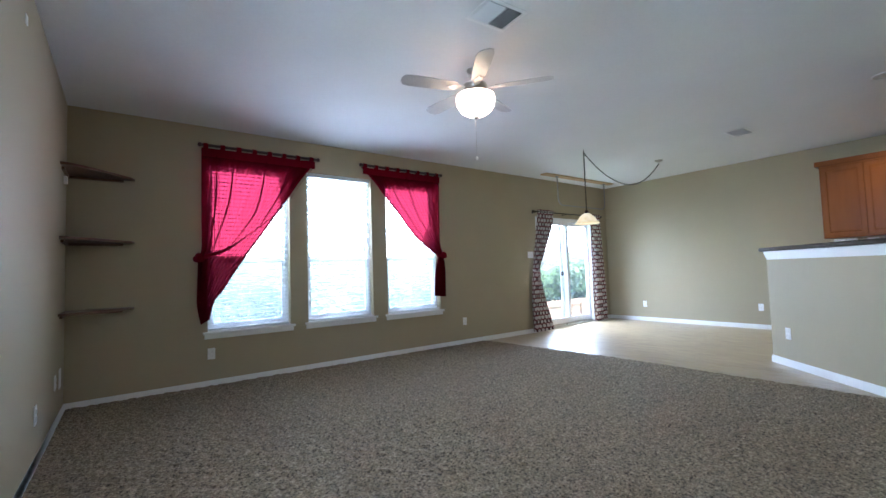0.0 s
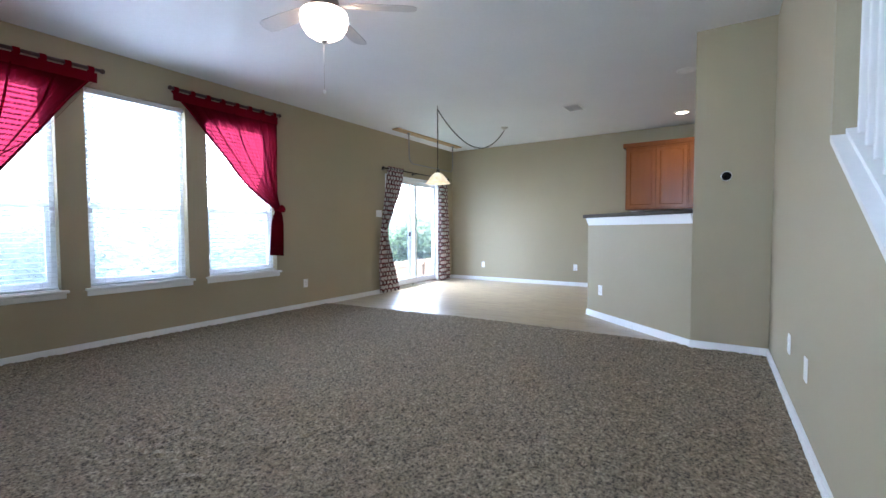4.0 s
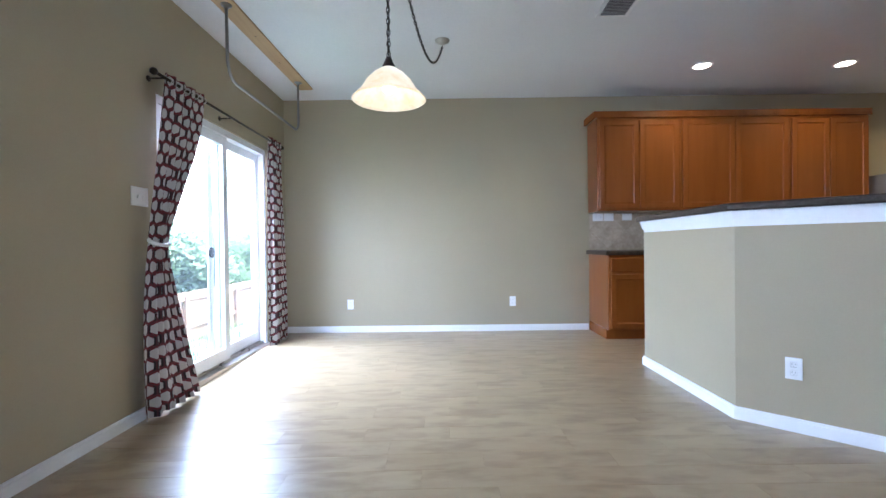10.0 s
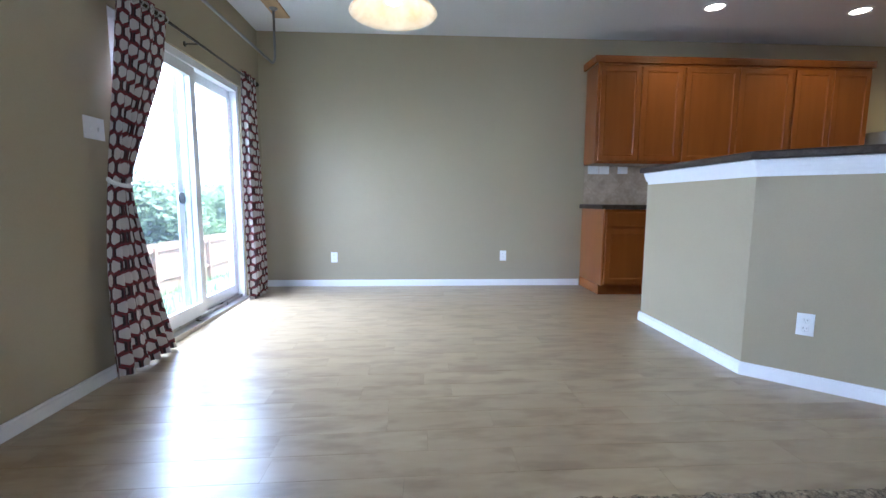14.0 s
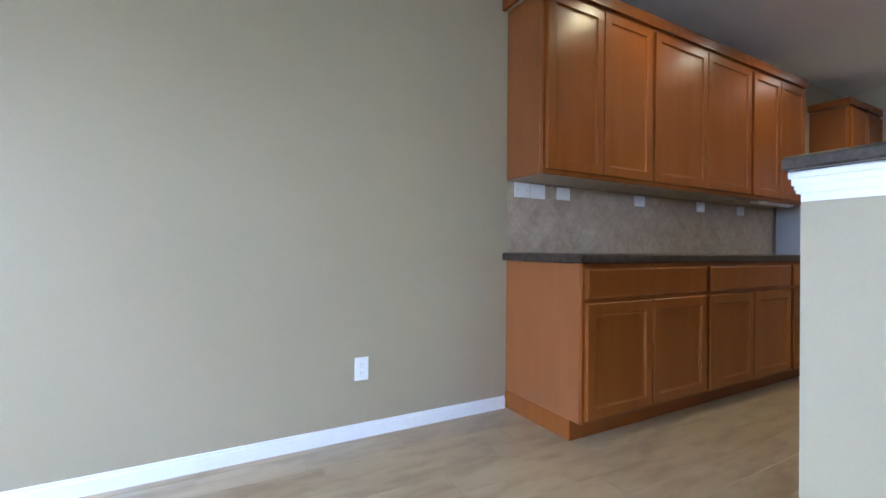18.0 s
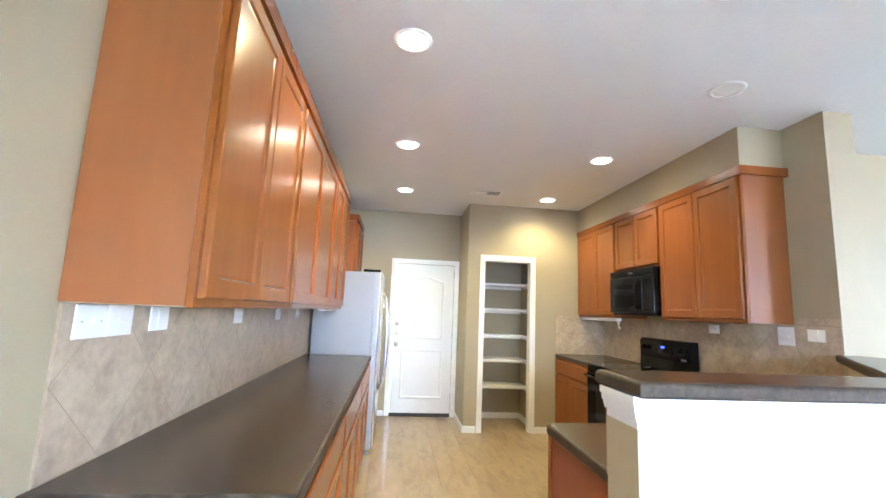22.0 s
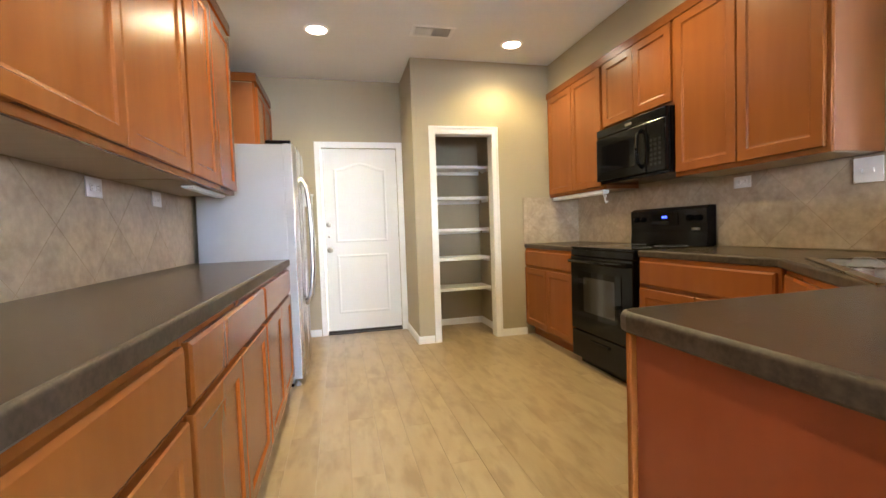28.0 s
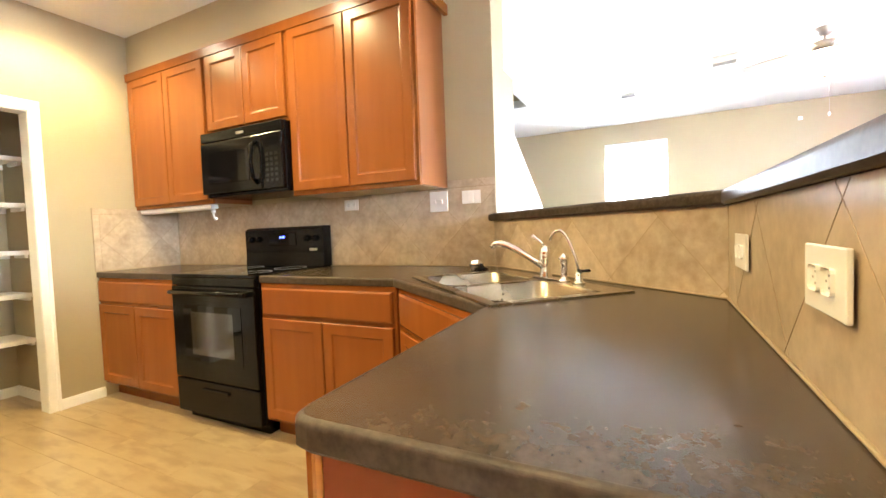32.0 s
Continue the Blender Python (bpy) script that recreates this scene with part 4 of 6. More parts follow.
f = thing("faucet", "chrome single-lever kitchen faucet with long spout", "faucet")
f.matrix_basis = SINK @ pose(-0.010, 0.205, 0.006)
part("base_plate", box((-0.07, -0.024, 0), (0.13, 0.024, 0.008), 0.004, 2), CHROME, f)
part("faucet_body", lathe(bmesh.new(), [(0.026, 0.008), (0.024, 0.018), (0.019, 0.045), (0.022, 0.075), (0.024, 0.098), (0.019, 0.122), (0.008, 0.133), (0, 0.135)]), CHROME, f)
pts = [(0, -0.015, 0.05), (-0.04, -0.045, 0.082), (-0.085, -0.078, 0.115), (-0.125, -0.105, 0.136), (-0.158, -0.128, 0.145), (-0.178, -0.142, 0.142), (-0.188, -0.15, 0.128)]
part("spout", tube(bmesh.new(), pts, [0.012, 0.012, 0.013, 0.014, 0.014, 0.013, 0.013], 12), CHROME, f)
part("lever", tube(bmesh.new(), [(0, 0, 0.131), (-0.014, -0.01, 0.15), (-0.036, -0.024, 0.168), (-0.046, -0.03, 0.174)], [0.006, 0.005, 0.006, 0.009], 8), CHROME, f)
f = thing("side_sprayer", "chrome side sprayer on the sink deck", "sprayer")
f.matrix_basis = SINK @ pose(0.117, 0.205, 0.006)
part("sprayer_base", lathe(bmesh.new(), [(0, 0), (0.022, 0), (0.022, 0.006), (0.013, 0.012), (0.012, 0.02), (0, 0.02)], seg=16), CHROME, f)
part("sprayer_head", tube(bmesh.new(), [(0, 0, 0.02), (0.004, 0, 0.06), (0.012, -0.004, 0.086), (0.004, -0.016, 0.1)], [0.012, 0.013, 0.018, 0.016], 12), CHROME, f)
f = thing("water_tap", "slim chrome gooseneck water tap with black lever", "tap")
f.matrix_basis = SINK @ pose(0.208, 0.205, 0.006)
part("tap_base", lathe(bmesh.new(), [(0, 0), (0.022, 0), (0.022, 0.008), (0.014, 0.012), (0.014, 0.036), (0.009, 0.044), (0, 0.044)], seg=16), CHROME, f)
pts = [(0, 0, 0.042), (-0.008, -0.003, 0.09), (-0.026, -0.012, 0.14), (-0.046, -0.022, 0.18), (-0.062, -0.03, 0.194), (-0.08, -0.04, 0.192), (-0.094, -0.048, 0.178), (-0.10, -0.052, 0.158)]
part("gooseneck", tube(bmesh.new(), pts, 0.0055, 10), CHROME, f)
part("lever", tube(bmesh.new(), [(0.0, 0, 0.046), (0.03, 0.005, 0.05), (0.05, 0.008, 0.052)], [0.008, 0.005, 0.006], 8), BLACK, f, "black lever")
f = thing("sink_strainer", "chrome basket strainer lying behind the sink", "strainer")
f.matrix_basis = pose(3.49, -0.12, TZ1, 0, 0, 45)
part("basket", lathe(bmesh.new(), [(0, 0), (0.026, 0.002), (0.034, 0.02), (0.034, 0.036), (0.026, 0.05), (0, 0.055)], seg=18), CHROME, f)
f = thing("drain_stopper", "black rubber drain stopper on the worktop", "stopper")
f.matrix_basis = pose(3.56, -0.06, TZ1)
part("plug", lathe(bmesh.new(), [(0, 0), (0.035, 0), (0.038, 0.012), (0.02, 0.018), (0.01, 0.03), (0.014, 0.036), (0, 0.037)], seg=18), BLACK, f)

# ---- range ----
r = thing("range", "black freestanding electric range with glass oven door", "range", (XK + 0.012, -1.62, 0), "", 90)
# local: x along the wall, -y into the room, depth 0.64
part("body", box((-0.378, -0.62, 0.06), (0.378, -0.02, 0.915), 0.004), BLACK, r)
part("cooktop", box((-0.38, -0.645, 0.9155), (0.38, -0.0205, 0.934), 0.005, 2), BLACKGLASS, r, "smooth black glass cooktop")
for x, y, q in ((-0.19, -0.47, 0.105), (0.19, -0.47, 0.085), (-0.19, -0.2, 0.085), (0.19, -0.2, 0.105)):
    part("burner_ring", turned(lathe(bmesh.new(), [(q, 0), (q, 0.0006), (q - 0.004, 0.0006), (q - 0.004, 0)], seg=32), pose(x, y, 0.9341)), FRIDGE, r)
bg = part("backguard", turned(prism(bmesh.new(), [(-0.09, 0.934), (-0.005, 0.934), (-0.005, 1.21), (-0.055, 1.21), (-0.085, 1.19), (-0.075, 1.03)], -0.38, 0.38, 0.004), Matrix(((0, 0, 1, 0), (1, 0, 0, 0), (0, 1, 0, 0), (0, 0, 0, 1)))), BLACK, r)
for x in (-0.31, -0.235, 0.235, 0.31):
    part("knob", turned(lathe(bmesh.new(), [(0, 0), (0.021, 0), (0.019, 0.018), (0.006, 0.02), (0.006, 0.024), (0, 0.024)], seg=16), pose(x, -0.082, 1.125, 86)), BLACK, bg)
part("clock_panel", box((-0.13, -0.0865, 1.08), (0.13, -0.079, 1.165), 0.002), BLACKGLASS, bg)
BLUE = glow("blue_display", (0.08, 0.12, 1.0), 0.045)
bm = bmesh.new()
for x in (-0.022, -0.01, 0.006, 0.018):
    bx(bm, (x, -0.0885, 1.13), (x + 0.008, -0.0866, 1.147))
part("clock_digits", bm, BLUE, bg, "blue lit clock digits")
part("badge", box((0.25, -0.0845, 1.04), (0.32, -0.079, 1.058), 0.003), NICKEL, bg, "small plain oval badge")
# base greyer than the black glass: part of the room's reflection is painted in
OVENGLASS = material("oven_window_glass", (0.016, 0.0165, 0.018), 0.10)
OVENGLASS.node_tree.nodes["Principled BSDF"].inputs["Specular IOR Level"].default_value = 0.95
od = part("oven_door", box((-0.374, -0.655, 0.285), (0.374, -0.6205, 0.86), 0.006, 2), BLACK, r)
ow = part("oven_window", box((-0.26, -0.6575, 0.40), (0.26, -0.6545, 0.745), 0.001), BLACKGLASS, od)
part("inner_glass", box((-0.19, -0.6580, 0.44), (0.19, -0.6576, 0.705)), OVENGLASS, ow, "inner glass greyed for the room's reflection")
bm = tube(bmesh.new(), [(-0.34, -0.69, 0.825), (0.34, -0.69, 0.825)], 0.013, 12)
for x in (-0.33, 0.33):
    bx(bm, (x - 0.014, -0.69, 0.812), (x + 0.014, -0.6555, 0.838), 0.003)
part("oven_handle", bm, BLACK, od)
part("control_strip", box((-0.374, -0.65, 0.865), (0.374, -0.6205, 0.912), 0.003), BLACK, r)
dr = part("storage_drawer", box((-0.374, -0.652, 0.065), (0.374, -0.6205, 0.275), 0.006, 2), BLACK, r)
part("drawer_pull", box((-0.12, -0.664, 0.215), (0.12, -0.6525, 0.235), 0.004), BLACK, dr)
part("kick_plate", box((-0.36, -0.58, 0.0), (0.36, -0.05, 0.059)), BLACK, r)

# ---- microwave ----
m = thing("microwave", "black over-range microwave oven under the short cabinet", "microwave", (XK + 0.005, -1.627, 1.425), "", 90)
part("housing", box((-0.378, -0.37, 0.0), (0.378, -0.006, 0.43), 0.004), BLACK, m)
md = part("door", box((-0.376, -0.405, 0.02), (0.20, -0.3705, 0.36), 0.008, 2), BLACK, m)
part("window", box((-0.30, -0.4075, 0.085), (0.09, -0.4045, 0.29), 0.001), BLACKGLASS, md)
part("handle", tube(bmesh.new(), [(0.16, -0.4, 0.06), (0.16, -0.44, 0.09), (0.16, -0.452, 0.19), (0.16, -0.44, 0.29), (0.16, -0.4, 0.32)], 0.013, 10), BLACK, md)
cp = part("control_panel", box((0.203, -0.402, 0.02), (0.376, -0.3705, 0.36), 0.006, 2), BLACK, m)
bm = bmesh.new()
for i in range(3):
    for j in range(6):
        bx(bm, (0.235 + 0.04 * i, -0.4035, 0.06 + 0.032 * j), (0.262 + 0.04 * i, -0.4019, 0.078 + 0.032 * j))
part("button_pad", bm, material("grey_print", (0.0036, 0.0036, 0.0040), 0.18), cp, "faint grey buttons")
part("display", box((0.23, -0.4035, 0.275), (0.35, -0.4019, 0.325)), BLACKGLASS, cp)
part("vent_grille", box((-0.376, -0.40, 0.365), (0.376, -0.3705, 0.428), 0.004), BLACK, m)
part("badge", box((-0.02, -0.4025, 0.385), (0.05, -0.4001, 0.402), 0.001), NICKEL, m, "small plain silver badge")

# ---- refrigerator ----
f = thing("refrigerator", "stainless side-by-side refrigerator with grey sides", "refrigerator", (XE - 0.03, -2.11, 0), "", -90)
# local: x runs south along the wall, -y into the room
part("cabinet_body", box((0.0, -0.58, 0.03), (0.90, 0.0, 1.745), 0.006, 2), FRIDGE, f, "textured grey side panels")


def bowed(a, b, back, lift, z0, z1):
    """A door leaf or its skin: a slab whose front bows out across the whole refrigerator."""
    bm = bmesh.new()
    rows = []
    for k in range(13):
        x = a + (b - a) * k / 12
        edge = 0.010 * max(0.0, 1 - min(k, 12 - k) / 1.5)
        y = -0.640 - 0.024 * math.sin(math.pi * (x + 0.05) / 1.0) + edge
        rows.append([bm.verts.new(p) for p in ((x, back if back else y + 0.003, z0), (x, y - lift, z0), (x, y - lift, z1), (x, back if back else y + 0.003, z1))])
    for p, q in zip(rows, rows[1:]):
        for i in range(4):
            bm.faces.new((p[i], p[(i + 1) % 4], q[(i + 1) % 4], q[i])).smooth = i == 1
    bm.faces.new(rows[0])
    bm.faces.new(rows[-1][::-1])
    return bm


for a, b, nm in ((0.002, 0.385, "freezer_door"), (0.391, 0.898, "fridge_door")):
    p = part(nm, bowed(a, b, -0.5805, -0.0035, 0.06, 1.75), FRIDGE, f, "grey door with a stainless face")
    part("door_skin", bowed(a + 0.004, b - 0.004, None, 0.0005, 0.064, 1.746), DOORSTEEL, p, "brushed stainless face")
    hx = b - 0.035 if nm == "freezer_door" else a + 0.035
    pts = [(hx, -0.655, 0.55), (hx, -0.700, 0.62), (hx, -0.720, 0.8), (hx, -0.726, 1.05), (hx, -0.720, 1.3), (hx, -0.700, 1.48), (hx, -0.655, 1.55)]
    part("door_handle", tube(bmesh.new(), pts, 0.019, 12), DOORSTEEL, p, "curved bright metal handle")
part("hinge_cover", box((0.01, -0.63, 1.7505), (0.13, -0.46, 1.775), 0.006, 2), BLACK, f)
part("hinge_cover", box((0.77, -0.63, 1.7505), (0.89, -0.46, 1.775), 0.006, 2), BLACK, f)
for x in (0.05, 0.85):
    part("front_foot", lathe(bmesh.new(), [(0, 0), (0.022, 0), (0.022, 0.012), (0.012, 0.016), (0.012, 0.0295), (0, 0.0295)], (x, -0.60, 0), seg=14), FRIDGE, f)
part("toe_grille", box((0.02, -0.57, 0.0), (0.88, -0.05, 0.029)), BLACK, f)

# ---- strips under the wall cabinets ----
def under_light(at, turn, length, tall=0.03):
    u = thing("under_cabinet_light", "slim white light strip under a wall cabinet", "light strip", at, "", turn)
    part("housing", box((0, -0.06, -tall), (length, 0.0, 0.0), 0.004), VINYL, u)
    part("lens", box((0.02, -0.05, -tall - 0.004), (length - 0.02, -0.01, -tall - 0.0005)), PLATE, u)


under_light((3.585, -2.92, 1.39), 90, 0.86)
under_light((6.55, -1.25, 1.369), -90, 0.6, 0.014)
k = thing("hanging_hook", "clear plastic hook hanging under the cabinet light", "hook", (3.60, -2.10, 1.353))
part("hook", tube(bmesh.new(), [(0, 0, 0), (0, 0.0, -0.04), (0, 0.015, -0.07), (0, 0.035, -0.06)], 0.007, 8), PLATE, k)
part("tab", box((-0.012, -0.012, -0.02), (0.012, 0.012, 0.0), 0.003), PLATE, k)


# ---- ceiling fittings ----
BULB = glow("warm_bulb", (1.0, 0.80, 0.50), 0.7)
WHITEMETAL = surface("white_metal", (0.78, 0.78, 0.78), (0.83, 0.83, 0.83), 0.4, 30, 4, 0.0)
for x, y, lit in ((5.925, 0.226, True), (5.915, -1.16, True), (5.905, -2.514, True), (4.239, -1.162, True), (4.226, -2.526, True), (4.084, 0.079, False)):
    c = thing("recessed_light", "lit recessed ceiling light with white trim" if lit else "unlit recessed ceiling light with white trim", "ceiling light", (x, y, H), "recessed kitchen lights")
    part("trim_ring", lathe(bmesh.new(), [(0.098, -0.0005), (0.096, -0.008), (0.078, -0.011), (0.074, -0.004), (0.076, -0.0005)], seg=32), WHITEMETAL, c)
    part("lens", lathe(bmesh.new(), [(0.0745, -0.003), (0.05, -0.008), (0, -0.010)], seg=32), BULB if lit else PLATE, c)
    if lit:
        lamp("recessed_lamp", "SPOT", (x, y, H - 0.03), 0.80, (1.0, 0.77, 0.30), 0.07, (x, y, 0), 145)


# flat dark colour for the shade behind the louvres; no duct is modelled
DUCT_SHADE = material("painted_duct_shade", (0.06, 0.06, 0.065), 0.6)


def register(x, y, w, d, turn=0, one_way=False):
    v = thing("ceiling_vent", "white ceiling air register with louvres", "vent", (x, y, H), "ceiling registers", turn)
    bm = box((-w / 2, -d / 2, -0.008), (w / 2, -d / 2 + 0.028, -0.0005), 0.002)
    bx(bm, (-w / 2, d / 2 - 0.028, -0.008), (w / 2, d / 2, -0.0005), 0.002)
    bx(bm, (-w / 2, -d / 2 + 0.028, -0.008), (-w / 2 + 0.028, d / 2 - 0.028, -0.0005), 0.002)
    bx(bm, (w / 2 - 0.028, -d / 2 + 0.028, -0.008), (w / 2, d / 2 - 0.028, -0.0005), 0.002)
    part("frame", bm, WHITEMETAL, v)
    part("backing", box((-w / 2 + 0.028, -d / 2 + 0.028, -0.003), (w / 2 - 0.028, d / 2 - 0.028, -0.0006)), DUCT_SHADE, v)
    n = int((w - 0.06) / 0.018)
    for k in range(n):
        xx = -w / 2 + 0.035 + (w - 0.07) * k / (n - 1)
        s = 1 if k < n / 2 and not one_way else -1
        part("slat", turned(box((-0.008, -d / 2 + 0.03, -0.0008), (0.008, d / 2 - 0.03, 0.0008)), pose(xx, 0, -0.0095, 0, 38 * s)), WHITEMETAL, v)
    return v


register(0.48, 1.40, 0.32, 0.26, -4)
register(4.83, 1.48, 0.34, 0.24, -2, True)
register(4.985, -2.40, 0.36, 0.20, 0)
register(-0.21, 0.475, 0.32, 0.22, 0)

# ceiling fan at rest
FAN = (0.865, 2.06)
f = thing("ceiling_fan", "white ceiling fan with five blades and lit bowl", "ceiling fan", (*FAN, H))
BLADE = surface("fan_blade_white", (0.40, 0.40, 0.41), (0.47, 0.47, 0.48), 0.4, 40, 3, 0.02)
part("canopy", lathe(bmesh.new(), [(0.066, -0.0005), (0.066, -0.012), (0.05, -0.05), (0.022, -0.068), (0, -0.068)]), NICKEL, f)
part("downrod", tube(bmesh.new(), [(0, 0, -0.06), (0, 0, -0.13)], 0.012, 12), NICKEL, f)
part("motor_housing", lathe(bmesh.new(), [(0, -0.105), (0.05, -0.108), (0.095, -0.125), (0.105, -0.15), (0.098, -0.175), (0.06, -0.185), (0, -0.185)]), NICKEL, f)
for k in range(5):
    a = 72 * k + 20
    bm = bmesh.new()
    prof = [(0.17, 0.045), (0.22, 0.056), (0.40, 0.066), (0.56, 0.068), (0.61, 0.055), (0.63, 0.02)]
    loop = [(x, w) for x, w in prof] + [(x, -w) for x, w in prof[::-1]]
    prism(bm, loop[::-1], -0.003, 0.003)
    bl = part("blade", turned(bm, pose(0, 0, -0.158, 0, 0, a) @ pose(0, 0, 0, 11)), BLADE, f)
    part("blade_iron", turned(prism(bmesh.new(), [(0.09, -0.02), (0.2, -0.035), (0.25, 0.0), (0.2, 0.035), (0.09, 0.02)], -0.008, -0.0035), pose(0, 0, -0.158, 0, 0, a) @ pose(0, 0, 0, 11)), WHITEMETAL, bl)
part("light_fitter", lathe(bmesh.new(), [(0, -0.185), (0.07, -0.187), (0.11, -0.2), (0.15, -0.21), (0.152, -0.218), (0, -0.218)]), NICKEL, f)
BOWL = glow("lit_frosted_bowl", (1.0, 0.66, 0.38), 0.5)
part("glass_bowl", lathe(bmesh.new(), [(0.155, -0.2185), (0.16, -0.25), (0.152, -0.30), (0.125, -0.345), (0.08, -0.375), (0.03, -0.388), (0, -0.39)], seg=32), BOWL, f, "frosted white glass bowl, lit")
part("finial", lathe(bmesh.new(), [(0, -0.3905), (0.02, -0.392), (0.022, -0.402), (0.01, -0.415), (0, -0.418)], seg=16), NICKEL, f)
part("pull_chain", tube(bmesh.new(), [(0.02, 0.03, -0.38), (0.02, 0.03, -0.71)], 0.0016, 5), NICKEL, f)
part("chain_pull", lathe(bmesh.new(), [(0, -0.71), (0.007, -0.715), (0.01, -0.73), (0.005, -0.745), (0, -0.746)], (0.02, 0.03, 0), 12), WHITEMETAL, f)

# ---- hanging lamp on a swagged chain ----
HK = (3.72, 3.012)
l = thing("pendant_lamp", "frosted glass pendant lamp on a swagged dark chain", "pendant lamp", (*HK, H))


def chain(pts, step=0.026):
    """Interlocked oval links along a line."""
    bm = bmesh.new()
    pts = [Vector(p) for p in pts]
    dist = [0.0]
    for a, b in zip(pts, pts[1:]):
        dist.append(dist[-1] + (b - a).length)
    n = int(dist[-1] / step)
    for k in range(n):
        s = (k + 0.5) * step
        i = max(j for j in range(len(dist) - 1) if dist[j] <= s)
        f0 = (s - dist[i]) / (dist[i + 1] - dist[i])
        c = pts[i].lerp(pts[i + 1], f0)
        d = (pts[i + 1] - pts[i]).normalized()
        u = d.cross(Vector((0.3, 0.9, 0.1))).normalized()
        w = d.cross(u)
        side = u if k % 2 else w
        tube(bm, [c + d * 0.019 * math.cos(q) + side * 0.0085 * math.sin(q) for q in (2 * math.pi * e / 10 for e in range(10))], 0.0024, 5, closed=True)
    return bm


part("ceiling_hook", tube(bmesh.new(), [(0, 0, -0.0005), (0, 0, -0.03), (0.012, 0, -0.045), (0, 0, -0.055), (-0.01, 0, -0.045)], 0.004, 8), BRONZE, l)
part("chain", chain([(0, 0, -0.05), (0, 0, -0.86)]), BRONZE, l, "dark chain with cord")
CX, CY = 5.345 - HK[0], 2.76 - HK[1]
sag = [(CX * k / 24, CY * k / 24, -0.05 - 0.39 * (1 - ((k - 13) / 13) ** 2 if k < 13 else 1 - ((k - 13) / 11) ** 2)) for k in range(25)]
part("chain", chain(sag), BRONZE, l, "slack chain looped across the ceiling")
cord = [Vector(p) + Vector((0, 0.004 * math.sin(k * 2.1), 0.004)) for k, p in enumerate(sag)]
part("cord", tube(bmesh.new(), cord, 0.0028, 6), BRONZE, l)
part("cord", tube(bmesh.new(), [(0.003 * math.sin(k * 1.7), 0.003 * math.cos(k * 1.3), -0.05 - 0.81 * k / 16) for k in range(17)], 0.0028, 6), BRONZE, l)
part("canopy", lathe(bmesh.new(), [(0.062, -0.0005), (0.06, -0.01), (0.03, -0.028), (0.012, -0.034), (0, -0.034)], (CX, CY, 0)), NICKEL, l)
part("lamp_cap", lathe(bmesh.new(), [(0, -0.85), (0.012, -0.855), (0.02, -0.875), (0.032, -0.90), (0.034, -0.912), (0, -0.912)]), BRONZE, l)
SHADE = surface("lit_amber_glass", (0.62, 0.42, 0.18), (0.80, 0.70, 0.48), 0.35, 22, 9, 0.0)
sb = SHADE.node_tree.nodes["Principled BSDF"]
link(SHADE, sb.inputs["Base Color"].links[0].from_socket, sb.inputs["Emission Color"])
sb.inputs["Emission Strength"].default_value = 0.03
part("shade", lathe(bmesh.new(), [(0.034, -0.906), (0.07, -0.93), (0.105, -0.965), (0.128, -1.005), (0.158, -1.035), (0.172, -1.05), (0.168, -1.053), (0.153, -1.04), (0.122, -1.008), (0.10, -0.97), (0.066, -0.936), (0.034, -0.912)], seg=40), SHADE, l, "flared frosted glass shade")
part("bulb", lathe(bmesh.new(), [(0, -0.925), (0.014, -0.93), (0.016, -0.95), (0.03, -0.985), (0.028, -1.01), (0, -1.025)], seg=18), glow("pendant_bulb", (1.0, 0.84, 0.58), 0.35), l)

# ---- pine board and conduit on the ceiling ----
b = thing("ceiling_board", "bare pine board screwed to the ceiling", "board", (0, 0, H))
part("board", turned(box((-1.0, -0.07, -0.02), (1.0, 0.07, -0.0005), 0.002), pose(5.39, 4.268, 0, 0, 0, -1.2)), PINE, b)
for x in (-0.8, -0.2, 0.3, 0.8):
    part("screw", lathe(bmesh.new(), [(0, -0.0205), (0.006, -0.0208), (0.005, -0.023), (0, -0.0235)], (5.39 + x, 4.268, 0), 10), BRONZE, b)
g = thing("hanging_bar", "grey metal pipe bent into a hanging bar", "bar", (0, 0, H))
pts = [(4.74, 4.275, -0.022), (4.745, 4.275, -0.40)] + [(4.745 + 0.12 * (1 - math.cos(a)), 4.272, -0.40 - 0.13 * math.sin(a)) for a in (math.pi / 2 * k / 5 for k in range(1, 6))]
pts += [(6.06, 4.262, -0.53)] + [(6.06 + 0.11 * math.sin(a), 4.262, -0.53 + 0.11 * (1 - math.cos(a))) for a in (math.pi / 2 * k / 5 for k in range(1, 6))] + [(6.17, 4.262, -0.022)]
part("pipe", tube(bmesh.new(), pts, 0.011, 12), STEEL, g)
for x, y in ((4.74, 4.275), (6.17, 4.262)):
    part("flange", lathe(bmesh.new(), [(0, -0.0205), (0.038, -0.0207), (0.036, -0.028), (0.018, -0.032), (0.016, -0.045), (0, -0.045)], (x, y, 0), 18), STEEL, g)

# ---- curtains ----
def curve_at(pts, v):
    s = v * (len(pts) - 1)
    i = min(int(s), len(pts) - 2)
    f0 = s - i
    p0, p1, p2, p3 = (pts[max(0, min(len(pts) - 1, j))] for j in (i - 1, i, i + 1, i + 2))
    return tuple(0.5 * (2 * p1[k] + (p2[k] - p0[k]) * f0 + (2 * p0[k] - 5 * p1[k] + 4 * p2[k] - p3[k]) * f0 ** 2 + (3 * p1[k] - p0[k] - 3 * p2[k] + p3[k]) * f0 ** 3) for k in (0, 1))


